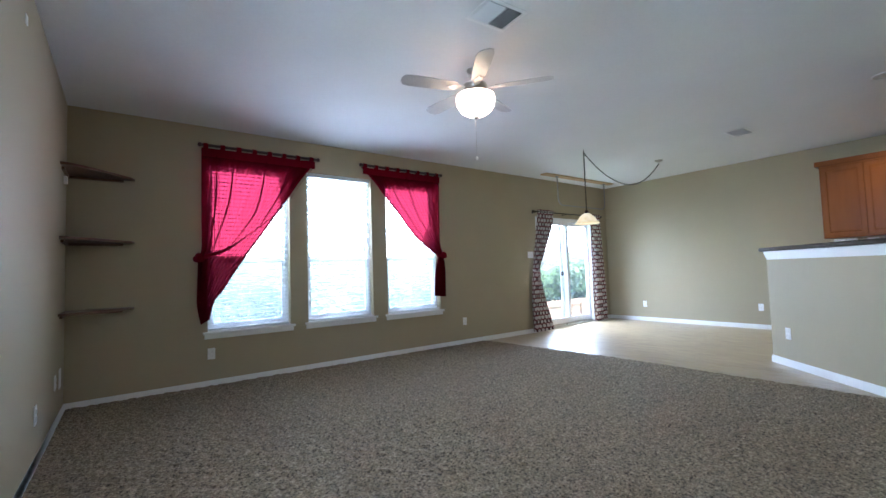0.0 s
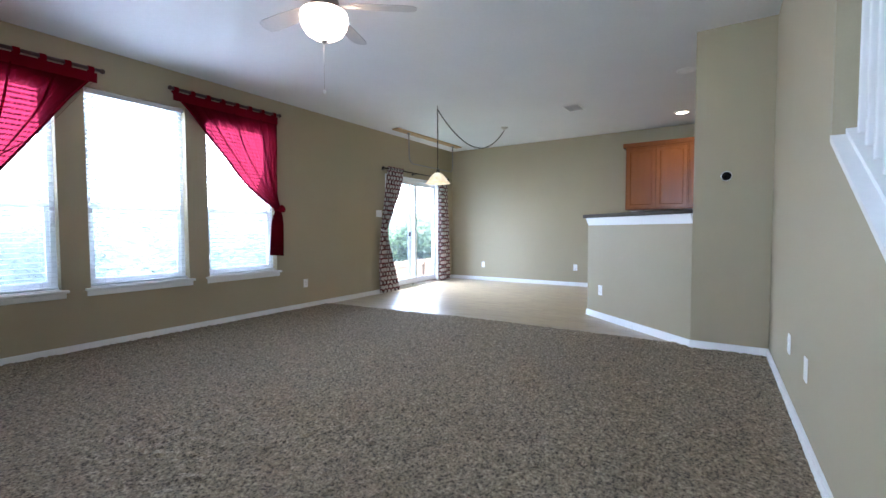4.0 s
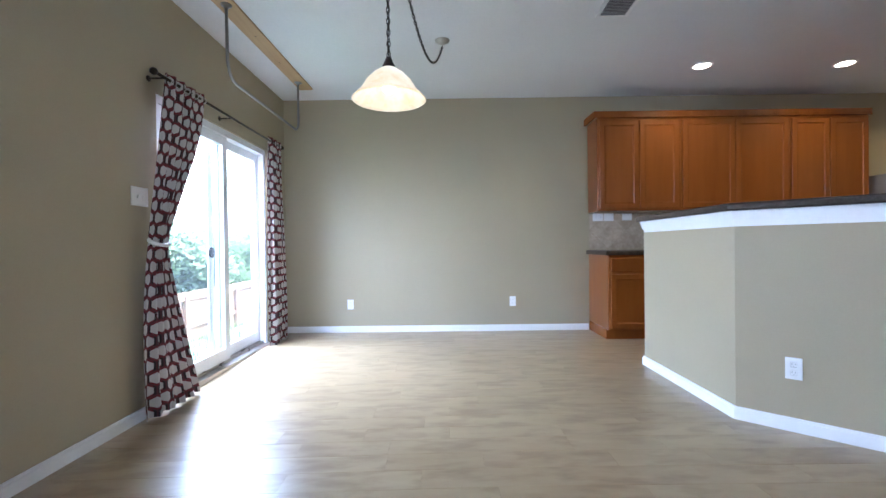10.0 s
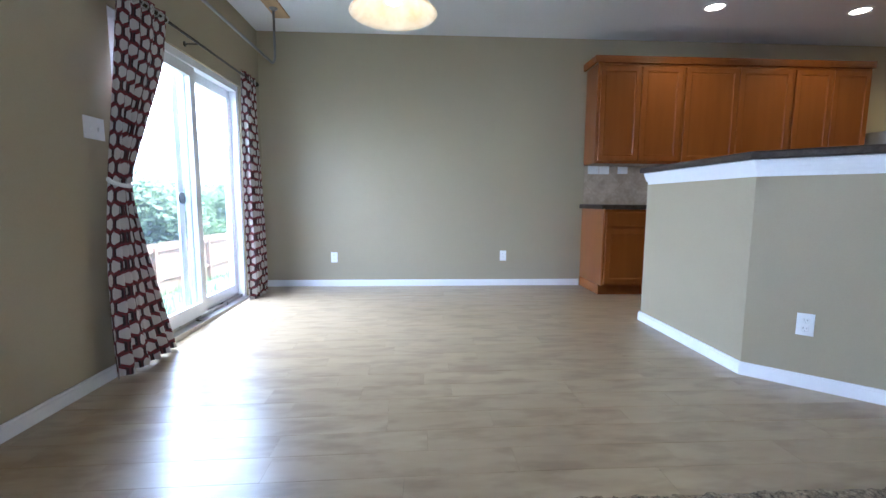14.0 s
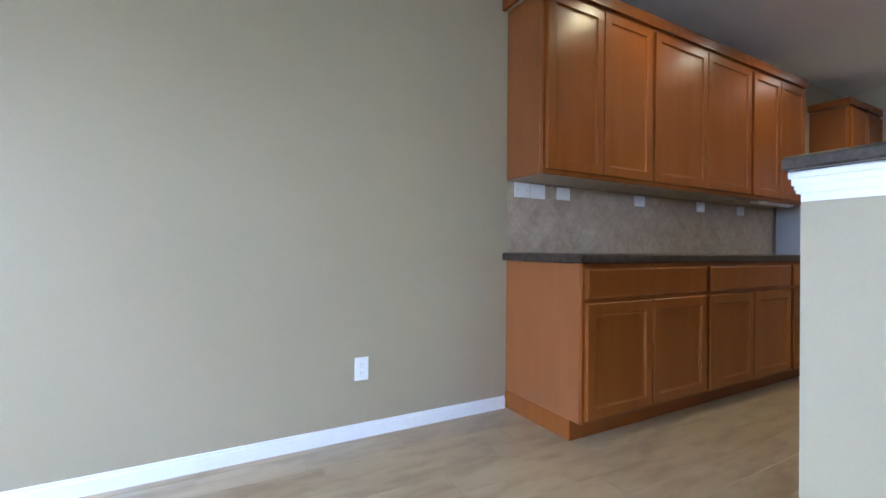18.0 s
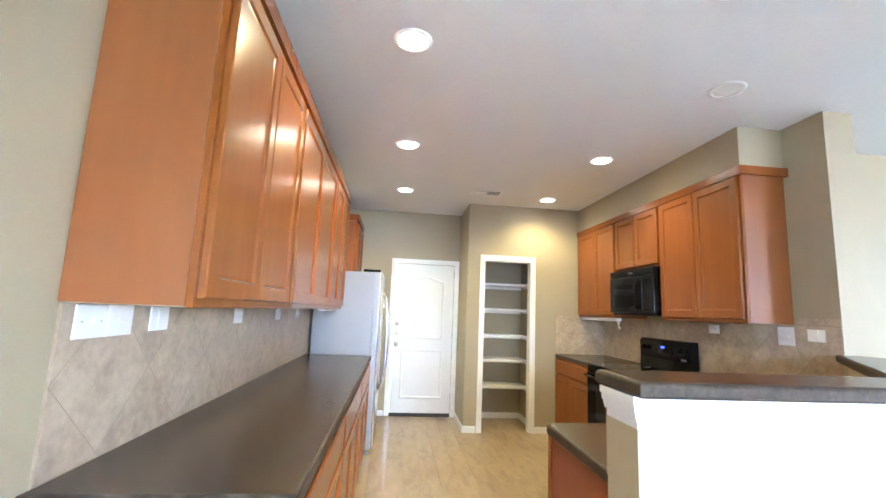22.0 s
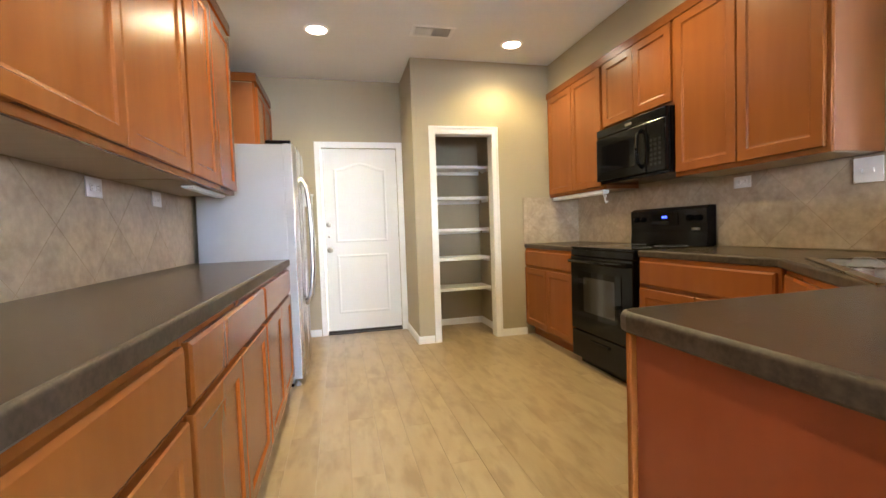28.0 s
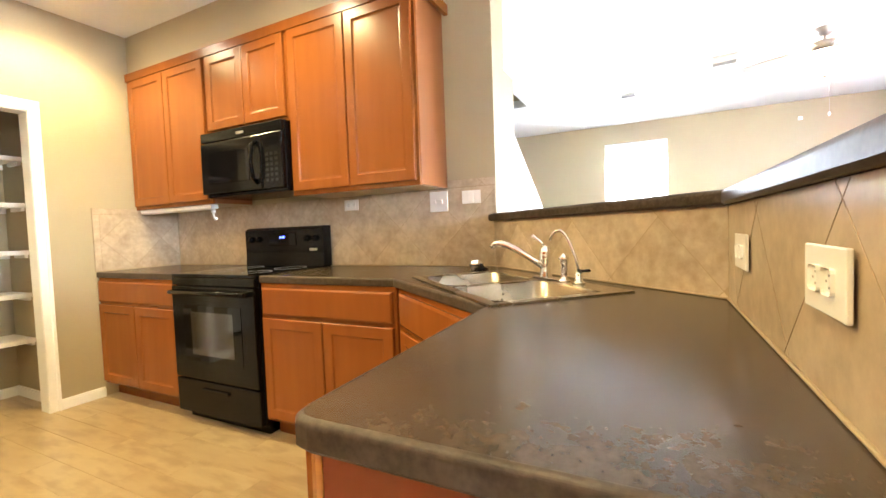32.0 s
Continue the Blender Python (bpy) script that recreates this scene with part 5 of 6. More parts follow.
def cloth(left, right, y, folds, amp, cloth_w, nu=72, nv=60, seed=1, drag=0.0):
    """A hanging cloth between two edges given from top to bottom as (x, z), with folds; its uv is in metres of cloth."""
    rnd = random.Random(seed)
    ph = [rnd.uniform(-0.5, 0.5) for _ in range(8)]
    bm = bmesh.new()
    uv = bm.loops.layers.uv.new("UVMap")
    grid, uvs = [], {}
    for j in range(nv + 1):
        v = j / nv
        l, r = curve_at(left, v), curve_at(right, v)
        row = []
        for i in range(nu + 1):
            u = i / nu
            uu = u + 0.02 * math.sin(5 * u + 4 * v + ph[0])
            wob = math.sin(2 * math.pi * folds * uu + ph[1] + 0.9 * math.sin(3 * v + ph[2])) + 0.35 * math.sin(2 * math.pi * folds * 2.3 * uu + ph[3] + 2 * v)
            x, z = l[0] + (r[0] - l[0]) * u, l[1] + (r[1] - l[1]) * u
            vert = bm.verts.new((x, y + amp * wob * (0.55 + 0.45 * v), z - drag * math.sin(math.pi * u) * v))
            uvs[vert] = (u * cloth_w, z)
            row.append(vert)
        grid.append(row)
    for j in range(nv):
        for i in range(nu):
            f0 = bm.faces.new((grid[j][i], grid[j + 1][i], grid[j + 1][i + 1], grid[j][i + 1]))
            f0.smooth = True
            for lp in f0.loops:
                lp[uv].uv = uvs[lp.vert]
    return bm


def sheer(name, colour, seen, clear, glowthrough):
    m = bpy.data.materials.new(name)
    m.use_nodes = True
    m.node_tree.nodes.clear()
    through_colour = (*seen, 1)
    out = nd(m, "ShaderNodeOutputMaterial")
    dif, tra, cle = nd(m, "ShaderNodeBsdfDiffuse", Color=(*colour, 1)), nd(m, "ShaderNodeBsdfTranslucent", Color=(*colour, 1)), nd(m, "ShaderNodeBsdfTransparent", Color=through_colour)
    a, b = nd(m, "ShaderNodeMixShader", Fac=glowthrough), nd(m, "ShaderNodeMixShader", Fac=clear)
    co = nd(m, "ShaderNodeTexCoord")
    weave = nd(m, "ShaderNodeTexNoise", Scale=260.0, Detail=2.0)
    link(m, co.outputs["Object"], weave.inputs["Vector"])
    bu = nd(m, "ShaderNodeBump", Strength=0.2, Distance=0.001)
    link(m, weave.outputs[0], bu.inputs["Height"])
    link(m, bu.outputs[0], dif.inputs["Normal"])
    link(m, dif.outputs[0], a.inputs[1])
    link(m, tra.outputs[0], a.inputs[2])
    link(m, a.outputs[0], b.inputs[1])
    link(m, cle.outputs[0], b.inputs[2])
    link(m, b.outputs[0], out.inputs[0])
    return m


RED = sheer("sheer_red_cloth", (0.16, 0.004, 0.014), (0.115, 0.0075, 0.018), 0.62, 0.2)
REDHEM = sheer("doubled_red_cloth", (0.15, 0.004, 0.013), (0.12, 0.003, 0.01), 0.04, 0.25)


def red_curtain(left, right, rod_x, rod_z, diag, tie, seed, pleats, gather=None):
    y = YN - 0.085
    c = thing("red_curtain", "sheer red tab-top curtain tied back to one side", "curtain", group="red curtains")
    part("panel", cloth(left, right, y, 9, 0.014, 1.3, seed=seed), RED, c)
    for line in pleats:
        bm = bmesh.new()
        rows = []
        for j in range(25):
            x, z = curve_at(line, j / 24)
            w = 0.003 + 0.007 * math.sin(math.pi * (0.15 + 0.8 * j / 24))
            rows.append([bm.verts.new((x - w, y - 0.028, z)), bm.verts.new((x, y - 0.04, z)), bm.verts.new((x + w, y - 0.028, z))])
        for p, q in zip(rows, rows[1:]):
            for i in (0, 1):
                bm.faces.new((p[i], q[i], q[i + 1], p[i + 1])).smooth = True
        part("pleat", bm, RED, c)
    if gather:
        bm = bmesh.new()
        rows = []
        for j in range(37):
            v = j / 36
            x, z = curve_at(gather, v)
            w = 0.030 - 0.014 * v + 0.006 * math.sin(9 * v)
            rows.append([bm.verts.new((x + 0.55 * w * k, y - 0.034 - 0.012 * math.cos(1.57 * k) - 0.003 * (k % 2), z + 0.83 * w * k)) for k in (-1, -0.5, 0, 0.5, 1)])
        for p, q in zip(rows, rows[1:]):
            for i in range(4):
                bm.faces.new((p[i], p[i + 1], q[i + 1], q[i])).smooth = True
        part("gathered_fold", bm, REDHEM, c, "dark bunched fold drawn up from the tie")
    edge = [(*curve_at(diag, k / 30),) for k in range(31)]
    bm = tube(bmesh.new(), [(x, y, z) for x, z in edge], 0.011, 6)
    part("hem", bm, REDHEM, c, "darker doubled hem")
    a, b = left[0], right[0]
    bm = cloth([(a[0], rod_z - 0.035), (a[0], rod_z - 0.125)], [(b[0], rod_z - 0.035), (b[0], rod_z - 0.125)], y - 0.02, 11, 0.004, 1.3, 66, 2, seed)
    part("heading", bm, REDHEM, c)
    for k in range(8):
        x = a[0] + 0.04 + (b[0] - a[0] - 0.08) * k / 7
        bm = bmesh.new()
        ring = [(x, y + 0.022 * math.cos(q), rod_z + 0.022 * math.sin(q)) for q in (math.pi * (1 - e / 8) for e in range(9))]
        ring = [(x, y - 0.022, rod_z - 0.05)] + ring + [(x, y + 0.022, rod_z - 0.05)]
        for p, q in zip(ring, ring[1:]):
            vs = [bm.verts.new(w) for w in ((p[0] - 0.022, p[1], p[2]), (p[0] + 0.022, p[1], p[2]), (q[0] + 0.022, q[1], q[2]), (q[0] - 0.022, q[1], q[2]))]
            bm.faces.new(vs)
        bmesh.ops.remove_doubles(bm, verts=bm.verts, dist=1e-5)
        bmesh.ops.solidify(bm, geom=list(bm.faces), thickness=0.003)
        part("tab", bm, REDHEM, c)
    bm = tube(bmesh.new(), [(tie[0] + 0.05 * math.cos(q), y + 0.03 * math.sin(q), tie[1] + 0.012 * math.cos(q)) for q in (2 * math.pi * e / 14 for e in range(14))], 0.018, 8, closed=True)
    part("tieback", bm, REDHEM, c)
    bm = bmesh.new()
    bmesh.ops.create_icosphere(bm, subdivisions=3, radius=0.05)
    for v in bm.verts:
        v.co *= 1 + 0.14 * math.sin(70 * v.co.x + 40 * v.co.z) * math.cos(55 * v.co.y)
        v.co.y *= 0.7
    for f0 in bm.faces:
        f0.smooth = True
    part("knot", turned(bm, pose(tie[0] + (0.03 if tie[0] > 1 else -0.03), y - 0.03, tie[1])), REDHEM, c, "bunched knot of the tie")
    rod = thing("curtain_rod", "dark wooden curtain rod above the window", "curtain rod", group="window curtain rods")
    part("rod", tube(bmesh.new(), [(rod_x[0], y, rod_z), (rod_x[1], y, rod_z)], 0.016, 12), RODWOOD, rod)
    for x, s in ((rod_x[0], -1), (rod_x[1], 1)):
        part("finial", turned(lathe(bmesh.new(), [(0, 0), (0.02, 0.002), (0.024, 0.015), (0.018, 0.032), (0, 0.036)], seg=14), pose(x, y, rod_z, 0, 90 * s)), RODWOOD, rod)
        part("bracket", tube(bmesh.new(), [(x - s * 0.05, y, rod_z), (x - s * 0.05, YN - 0.001, rod_z)], 0.009, 8), RODWOOD, rod)
    hold = thing("curtain_holdback", "dark round curtain holdback on the wall", "holdback", (tie[0] + (0.04 if tie[0] > 1 else -0.04), YN, tie[1]))
    part("stem", tube(bmesh.new(), [(0, 0, 0), (0, -0.11, 0)], 0.008, 8), RODWOOD, hold)
    part("knob", turned(lathe(bmesh.new(), [(0, 0), (0.028, 0.002), (0.03, 0.012), (0, 0.02)], seg=16), pose(0, -0.11, 0, 90)), RODWOOD, hold)


LL = [(-0.80, 2.48), (-0.80, 2.10), (-0.80, 1.75), (-0.80, 1.42), (-0.83, 1.29), (-0.84, 1.0), (-0.84, 0.80), (-0.81, 0.62)]
LR = [(0.42, 2.48), (0.22, 2.22), (0.01, 1.90), (-0.20, 1.59), (-0.44, 1.24), (-0.60, 0.98), (-0.69, 0.86), (-0.74, 0.66)]
RL = [(1.06, 2.50), (1.24, 2.33), (1.42, 2.12), (1.62, 1.90), (1.85, 1.63), (2.08, 1.45), (2.26, 1.33), (2.21, 1.16), (2.17, 0.74)]
RR = [(2.31, 2.50), (2.31, 2.30), (2.31, 2.10), (2.31, 1.90), (2.31, 1.65), (2.31, 1.50), (2.34, 1.34), (2.38, 1.15), (2.37, 0.72)]
red_curtain(LL, LR, (-0.80, 0.45), 2.515, LR, (-0.80, 1.31), 3,
            [[(-0.66, 2.40), (-0.67, 1.9), (-0.74, 1.38)], [(-0.49, 2.40), (-0.545, 1.905), (-0.70, 1.40)], [(-0.15, 2.40), (-0.26, 1.858), (-0.52, 1.45)], [(0.12, 2.38), (0.0, 2.06), (-0.22, 1.68)]],
            [(-0.79, 1.32), (-0.57, 1.40), (-0.366, 1.55), (-0.02, 1.848), (0.246, 2.203), (0.40, 2.42)])
red_curtain(RL, RR, (1.06, 2.34), 2.53, RL[:7], (2.31, 1.33), 5,
            [[(1.42, 2.40), (1.60, 2.08), (1.98, 1.58)], [(1.72, 2.42), (1.86, 2.0), (2.16, 1.50)], [(2.06, 2.42), (2.13, 2.0), (2.25, 1.46)]])


def hex_cloth():
    """White hexagons with dark and maroon outlines, woven, by the cloth's uv in metres."""
    m = material("hexagon_print_cloth", (0.7, 0.68, 0.66), 0.85)
    b = m.node_tree.nodes["Principled BSDF"]
    b.inputs["Transmission Weight"].default_value = 0.0

    def op(kind, a, c=None):
        n = nd(m, "ShaderNodeMath")
        n.operation = kind
        for i, v in enumerate((a, c)):
            if v is None:
                continue
            if isinstance(v, (int, float)):
                n.inputs[i].default_value = v
            else:
                link(m, v, n.inputs[i])
        return n.outputs[0]

    co = nd(m, "ShaderNodeTexCoord")
    sp = nd(m, "ShaderNodeSeparateXYZ")
    link(m, co.outputs["UV"], sp.inputs[0])
    x, y = op("MULTIPLY", sp.outputs[0], 11.5), op("MULTIPLY", sp.outputs[1], 11.5)
    s = 1.7320508

    def cell(dx, dy):
        ax = op("SUBTRACT", op("FLOORED_MODULO", op("ADD", x, dx), 1.0), 0.5)
        ay = op("SUBTRACT", op("FLOORED_MODULO", op("ADD", y, dy), s), s / 2)
        ax, ay = op("ABSOLUTE", ax), op("ABSOLUTE", ay)
        return op("MAXIMUM", ax, op("ADD", op("MULTIPLY", ax, 0.5), op("MULTIPLY", ay, 0.8660254))), ax

    d0, x0 = cell(0, 0)
    d1, x1 = cell(0.5, s / 2)
    d = op("MINIMUM", d0, d1)
    pick = op("LESS_THAN", d0, d1)
    xx = op("ADD", op("MULTIPLY", pick, x0), op("MULTIPLY", op("SUBTRACT", 1.0, pick), x1))
    upright = op("GREATER_THAN", xx, 0.33)
    line = op("GREATER_THAN", d, 0.35)
    core = op("GREATER_THAN", d, 0.465)
    c1 = nd(m, "ShaderNodeMix")
    c1.data_type = "RGBA"
    link(m, upright, c1.inputs[0])
    c1.inputs[6].default_value, c1.inputs[7].default_value = (0.16, 0.022, 0.030, 1), (0.030, 0.016, 0.020, 1)
    c3 = nd(m, "ShaderNodeMix")
    c3.data_type = "RGBA"
    link(m, core, c3.inputs[0])
    link(m, c1.outputs[2], c3.inputs[6])
    c3.inputs[7].default_value = (0.10, 0.03, 0.035, 1)
    wv = nd(m, "ShaderNodeTexNoise", Scale=300.0, Detail=2.0)
    link(m, co.outputs["Object"], wv.inputs["Vector"])
    cr = nd(m, "ShaderNodeValToRGB")
    cr.color_ramp.elements[0].color, cr.color_ramp.elements[1].color = (0.47, 0.43, 0.41, 1), (0.60, 0.56, 0.53, 1)
    link(m, wv.outputs[0], cr.inputs[0])
    c2 = nd(m, "ShaderNodeMix")
    c2.data_type = "RGBA"
    link(m, line, c2.inputs[0])
    link(m, cr.outputs[0], c2.inputs[6])
    link(m, c3.outputs[2], c2.inputs[7])
    link(m, c2.outputs[2], b.inputs["Base Color"])
    bu = nd(m, "ShaderNodeBump", Strength=0.3, Distance=0.001)
    link(m, wv.outputs[0], bu.inputs["Height"])
    link(m, bu.outputs[0], b.inputs["Normal"])
    return m


HEX = hex_cloth()
yc = YN - 0.095
c = thing("patterned_curtain", "white curtain with dark hexagon print, tied back", "curtain", group="patio door curtains")
part("panel", cloth([(4.49, 2.15), (4.43, 1.67), (4.33, 1.06), (4.27, 0.57), (4.25, -0.015)], [(4.96, 2.15), (4.87, 1.80), (4.64, 1.38), (4.465, 1.06), (4.52, 0.74), (4.65, 0.36), (4.80, -0.02)], yc, 4.5, 0.026, 0.85, 90, 90, 7), HEX, c)
part("tieback", tube(bmesh.new(), [(4.395 + 0.075 * math.cos(q), yc + 0.035 * math.sin(q), 1.055 + 0.02 * math.sin(q)) for q in (2 * math.pi * e / 16 for e in range(16))], 0.012, 8, closed=True), PLATE, c, "white cord tieback")
c = thing("patterned_curtain", "white curtain with dark hexagon print, hanging straight", "curtain", group="patio door curtains")
part("panel", cloth([(6.09, 2.15), (6.085, 1.1), (6.08, 0.0)], [(6.43, 2.15), (6.46, 1.1), (6.49, 0.0)], yc, 3.5, 0.028, 0.72, 70, 60, 9), HEX, c)
r = thing("curtain_rod", "thin dark metal curtain rod above the patio door", "curtain rod")
part("rod", tube(bmesh.new(), [(4.40, yc, 2.11), (6.42, yc, 2.11)], 0.010, 10), BRONZE, r)
for x, s in ((4.40, -1), (6.42, 1)):
    part("finial", turned(lathe(bmesh.new(), [(0, 0), (0.012, 0.004), (0.024, 0.022), (0.022, 0.038), (0.01, 0.048), (0, 0.05)], seg=14), pose(x, yc, 2.11, 0, 90 * s)), BRONZE, r)
for x in (4.46, 5.32, 6.38):
    part("bracket", tube(bmesh.new(), [(x, yc, 2.10), (x, YN - 0.006, 2.10)], 0.006, 8), BRONZE, r)
    part("bracket_plate", turned(lathe(bmesh.new(), [(0, 0), (0.02, 0), (0.018, 0.005), (0, 0.005)], seg=14), pose(x, YN - 0.0005, 2.10, 90)), BRONZE, r)
for k in range(9):
    x = 4.52 + 0.05 * k
    part("grommet", tube(bmesh.new(), [(x, yc + 0.02 * math.cos(q), 2.11 + 0.02 * math.sin(q)) for q in (2 * math.pi * e / 12 for e in range(12))], 0.004, 6, closed=True), NICKEL, r)

# ---- corner shelves ----
for z in (2.10, 1.48, 0.845):
    s = thing("corner_shelf", "dark brown wooden corner shelf on the wall", "shelf", (XW, YN, z), "corner shelves")
    part("board", prism(bmesh.new(), [(0.0005, -0.0005), (0.0005, -0.50), (0.06, -0.49), (0.20, -0.37), (0.34, -0.22), (0.49, -0.06), (0.51, -0.0005)][::1], -0.022, 0.0, 0.003), SHELFWOOD, s)
    part("cleat", box((0.0005, -0.40, -0.045), (0.02, -0.02, -0.0225)), SHELFWOOD, s)
    part("cleat", box((0.0205, -0.02, -0.045), (0.42, -0.0005, -0.0225)), SHELFWOOD, s)
k = thing("sensor", "small white plastic sensor under the shelf", "sensor", (XW + 0.001, 4.42, 2.0))
part("case", box((0, -0.03, -0.035), (0.025, 0.03, 0.03), 0.004, 2), PLATE, k)

# ---- stairs ----
def cap_z(x):
    return STZ - STS * (STX - x)


st = thing("staircase", "carpeted stairs with white open balustrade", "stairs")
CARPETSTEP = surface("stair_carpet", (0.10, 0.085, 0.065), (0.24, 0.21, 0.17), 0.95, 150, 6, 0.6, dist=0.006)
for k in range(13):
    x = -1.0 + 0.30 * k
    part("step", box((x, -1.779, 0.0 if k < 2 else 0.18 * k - 0.2), (min(x + 0.33, 2.898), YST - 0.161, 0.18 * (k + 1)), 0.012, 2), CARPETSTEP, st)
bm = bmesh.new()
x0, x1 = xfoot - 0.02, STX - 0.001
for y in (YST + 0.006, YST - 0.175):
    for x, dz in ((x0, 0.001), (x1, 0.001), (x1, 0.028), (x0, 0.028)):
        bm.verts.new((x, y, cap_z(x) + dz))
bm.verts.ensure_lookup_table()
v = bm.verts
for q in ((0, 1, 2, 3), (7, 6, 5, 4), (0, 4, 5, 1), (1, 5, 6, 2), (2, 6, 7, 3), (3, 7, 4, 0)):
    bm.faces.new([v[i] for i in q])
part("cap", bm, TRIM, st, "white sloped cap board")
bm = bmesh.new()
for y in (YST - 0.04, YST - 0.12):
    for x, dz in ((x0 + 0.1, 0.0285), (x1, 0.0285), (x1, 0.05), (x0 + 0.1, 0.05)):
        bm.verts.new((x, y, cap_z(x) + dz))
bm.verts.ensure_lookup_table()
v = bm.verts
for q in ((0, 1, 2, 3), (7, 6, 5, 4), (0, 4, 5, 1), (1, 5, 6, 2), (2, 6, 7, 3), (3, 7, 4, 0)):
    bm.faces.new([v[i] for i in q])
part("shoe_rail", bm, TRIM, st, "white fillet under the balusters")
n = 19
for k in range(n):
    x = xfoot + 0.16 + (STX - xfoot - 0.22) * k / (n - 1)
    part("baluster", box((x - 0.016, YST - 0.096, cap_z(x) + 0.052), (x + 0.016, YST - 0.064, cap_z(x) + 0.86), 0.003), TRIM, st)
pts = [(x, YST - 0.08, cap_z(x) + 0.885) for x in (xfoot + 0.05, STX - 0.002)]
bm = tube(bmesh.new(), pts, 0.032, 12)
part("handrail", bm, TRIM, st)
bm = box((xfoot - 0.08, YST - 0.125, 0), (xfoot + 0.01, YST - 0.035, 1.08), 0.004)
lathe(bm, [(0.055, 1.08), (0.06, 1.1), (0.03, 1.12), (0.045, 1.15), (0.03, 1.19), (0, 1.2)], (xfoot - 0.035, YST - 0.08, 0), 16)
part("newel_post", bm, TRIM, st)


# ---- outside ----
GRASSM = surface("lawn", (0.055, 0.115, 0.036), (0.10, 0.170, 0.062), 0.9, 14, 0.8, 0.5, dist=0.03)
LEAF = surface("leaf", (0.105, 0.160, 0.070), (0.145, 0.210, 0.095), 0.6, 4, 0.7, 0.0, random=0.4)
thin = nd(LEAF, "ShaderNodeBsdfTranslucent")
both = nd(LEAF, "ShaderNodeMixShader", Fac=0.5)
link(LEAF, LEAF.node_tree.nodes["Principled BSDF"].inputs["Base Color"].links[0].from_socket, thin.inputs["Color"])
link(LEAF, LEAF.node_tree.nodes["Principled BSDF"].outputs[0], both.inputs[1])
link(LEAF, thin.outputs[0], both.inputs[2])
link(LEAF, both.outputs[0], LEAF.node_tree.nodes["Material Output"].inputs[0])
BARK = surface("bark", (0.08, 0.06, 0.045), (0.16, 0.13, 0.10), 0.9, 30, 4, 0.6, dist=0.01)
CEDAR = surface("cedar_fence", (0.115, 0.070, 0.038), (0.165, 0.108, 0.064), 0.8, 20, 2, 0.2, stretch=(1, 1, 0.08), random=0.35)


def ground_z(x, y):
    d = max(0.0, y - YN - 1.5)
    return -0.2 - 1.62 * min(1.0, d / 2.6) - 0.02 * max(0, min(d, 60) - 2.6) + 0.04 * math.sin(0.9 * x + 0.5 * y)


bm = bmesh.new()
xs = [-3000, -300, -60, -25] + [-12 + 1.0 * k for k in range(33)] + [40, 80, 300, 3000]
ys = [-3000, -300, -60, -20, -8, 0, YN + 0.2] + [YN + 0.7 + 0.7 * k for k in range(16)] + [22, 40, 80, 300, 3000]
grid = [[bm.verts.new((x, y, ground_z(x, y))) for x in xs] for y in ys]
for j in range(len(ys) - 1):
    for i in range(len(xs) - 1):
        bm.faces.new((grid[j][i], grid[j][i + 1], grid[j + 1][i + 1], grid[j + 1][i])).smooth = True
solid("ground", bm, GRASSM, "sloping green lawn behind the house", "lawn", kind="structure")
rnd = random.Random(4)
bm = bmesh.new()
for k in range(9000):
    x, y = rnd.uniform(0.5, 14), YN + 0.5 + 3.6 * rnd.random()
    h, a, b = rnd.uniform(0.05, 0.16) * (2.2 if rnd.random() < 0.06 else 1), rnd.uniform(0, 6.28), rnd.uniform(-0.5, 0.5)
    z = ground_z(x, y) - 0.01
    dx, dy = 0.006 * math.cos(a), 0.006 * math.sin(a)
    bm.faces.new([bm.verts.new(p) for p in ((x - dx, y - dy, z), (x + dx, y + dy, z), (x + b * h * 0.6, y + b * h * 0.4, z + h))])
g = solid("grass", bm, GRASSM, "uneven green grass blades on the slope", "grass", kind="stuff")

# fence along the foot of the slope, its posts and rails on the house side
fy = 8.8
fence = thing("fence", "weathered cedar picket fence at the slope's foot", "fence", (0, fy, 0))
picket = mesh("picket", prism(bmesh.new(), [(0, 0), (0.138, 0), (0.138, 1.83), (0, 1.83)], 0, 0.018), CEDAR)
stand = Matrix(((1, 0, 0, 0), (0, 0, 1, 0), (0, 1, 0, 0), (0, 0, 0, 1)))
for k in range(190):
    x = -10.06 + 0.142 * k
    p = new("picket", picket)
    p.parent = fence
    p.matrix_basis = pose(x, 0.02, -1.84 + rnd.uniform(-0.012, 0.012)) @ stand
for k in range(12):
    part("post", box((-10.06 + 2.4 * k, -0.075, -1.95), (-9.97 + 2.4 * k, 0.0, -0.10), 0.004), CEDAR, fence)
for z in (-1.52, -0.86, -0.20):
    for k in range(11):
        part("rail", box((-9.965 + 2.4 * k, -0.04, z), (-7.665 + 2.4 * k, 0.0195, z + 0.085), 0.004), CEDAR, fence)


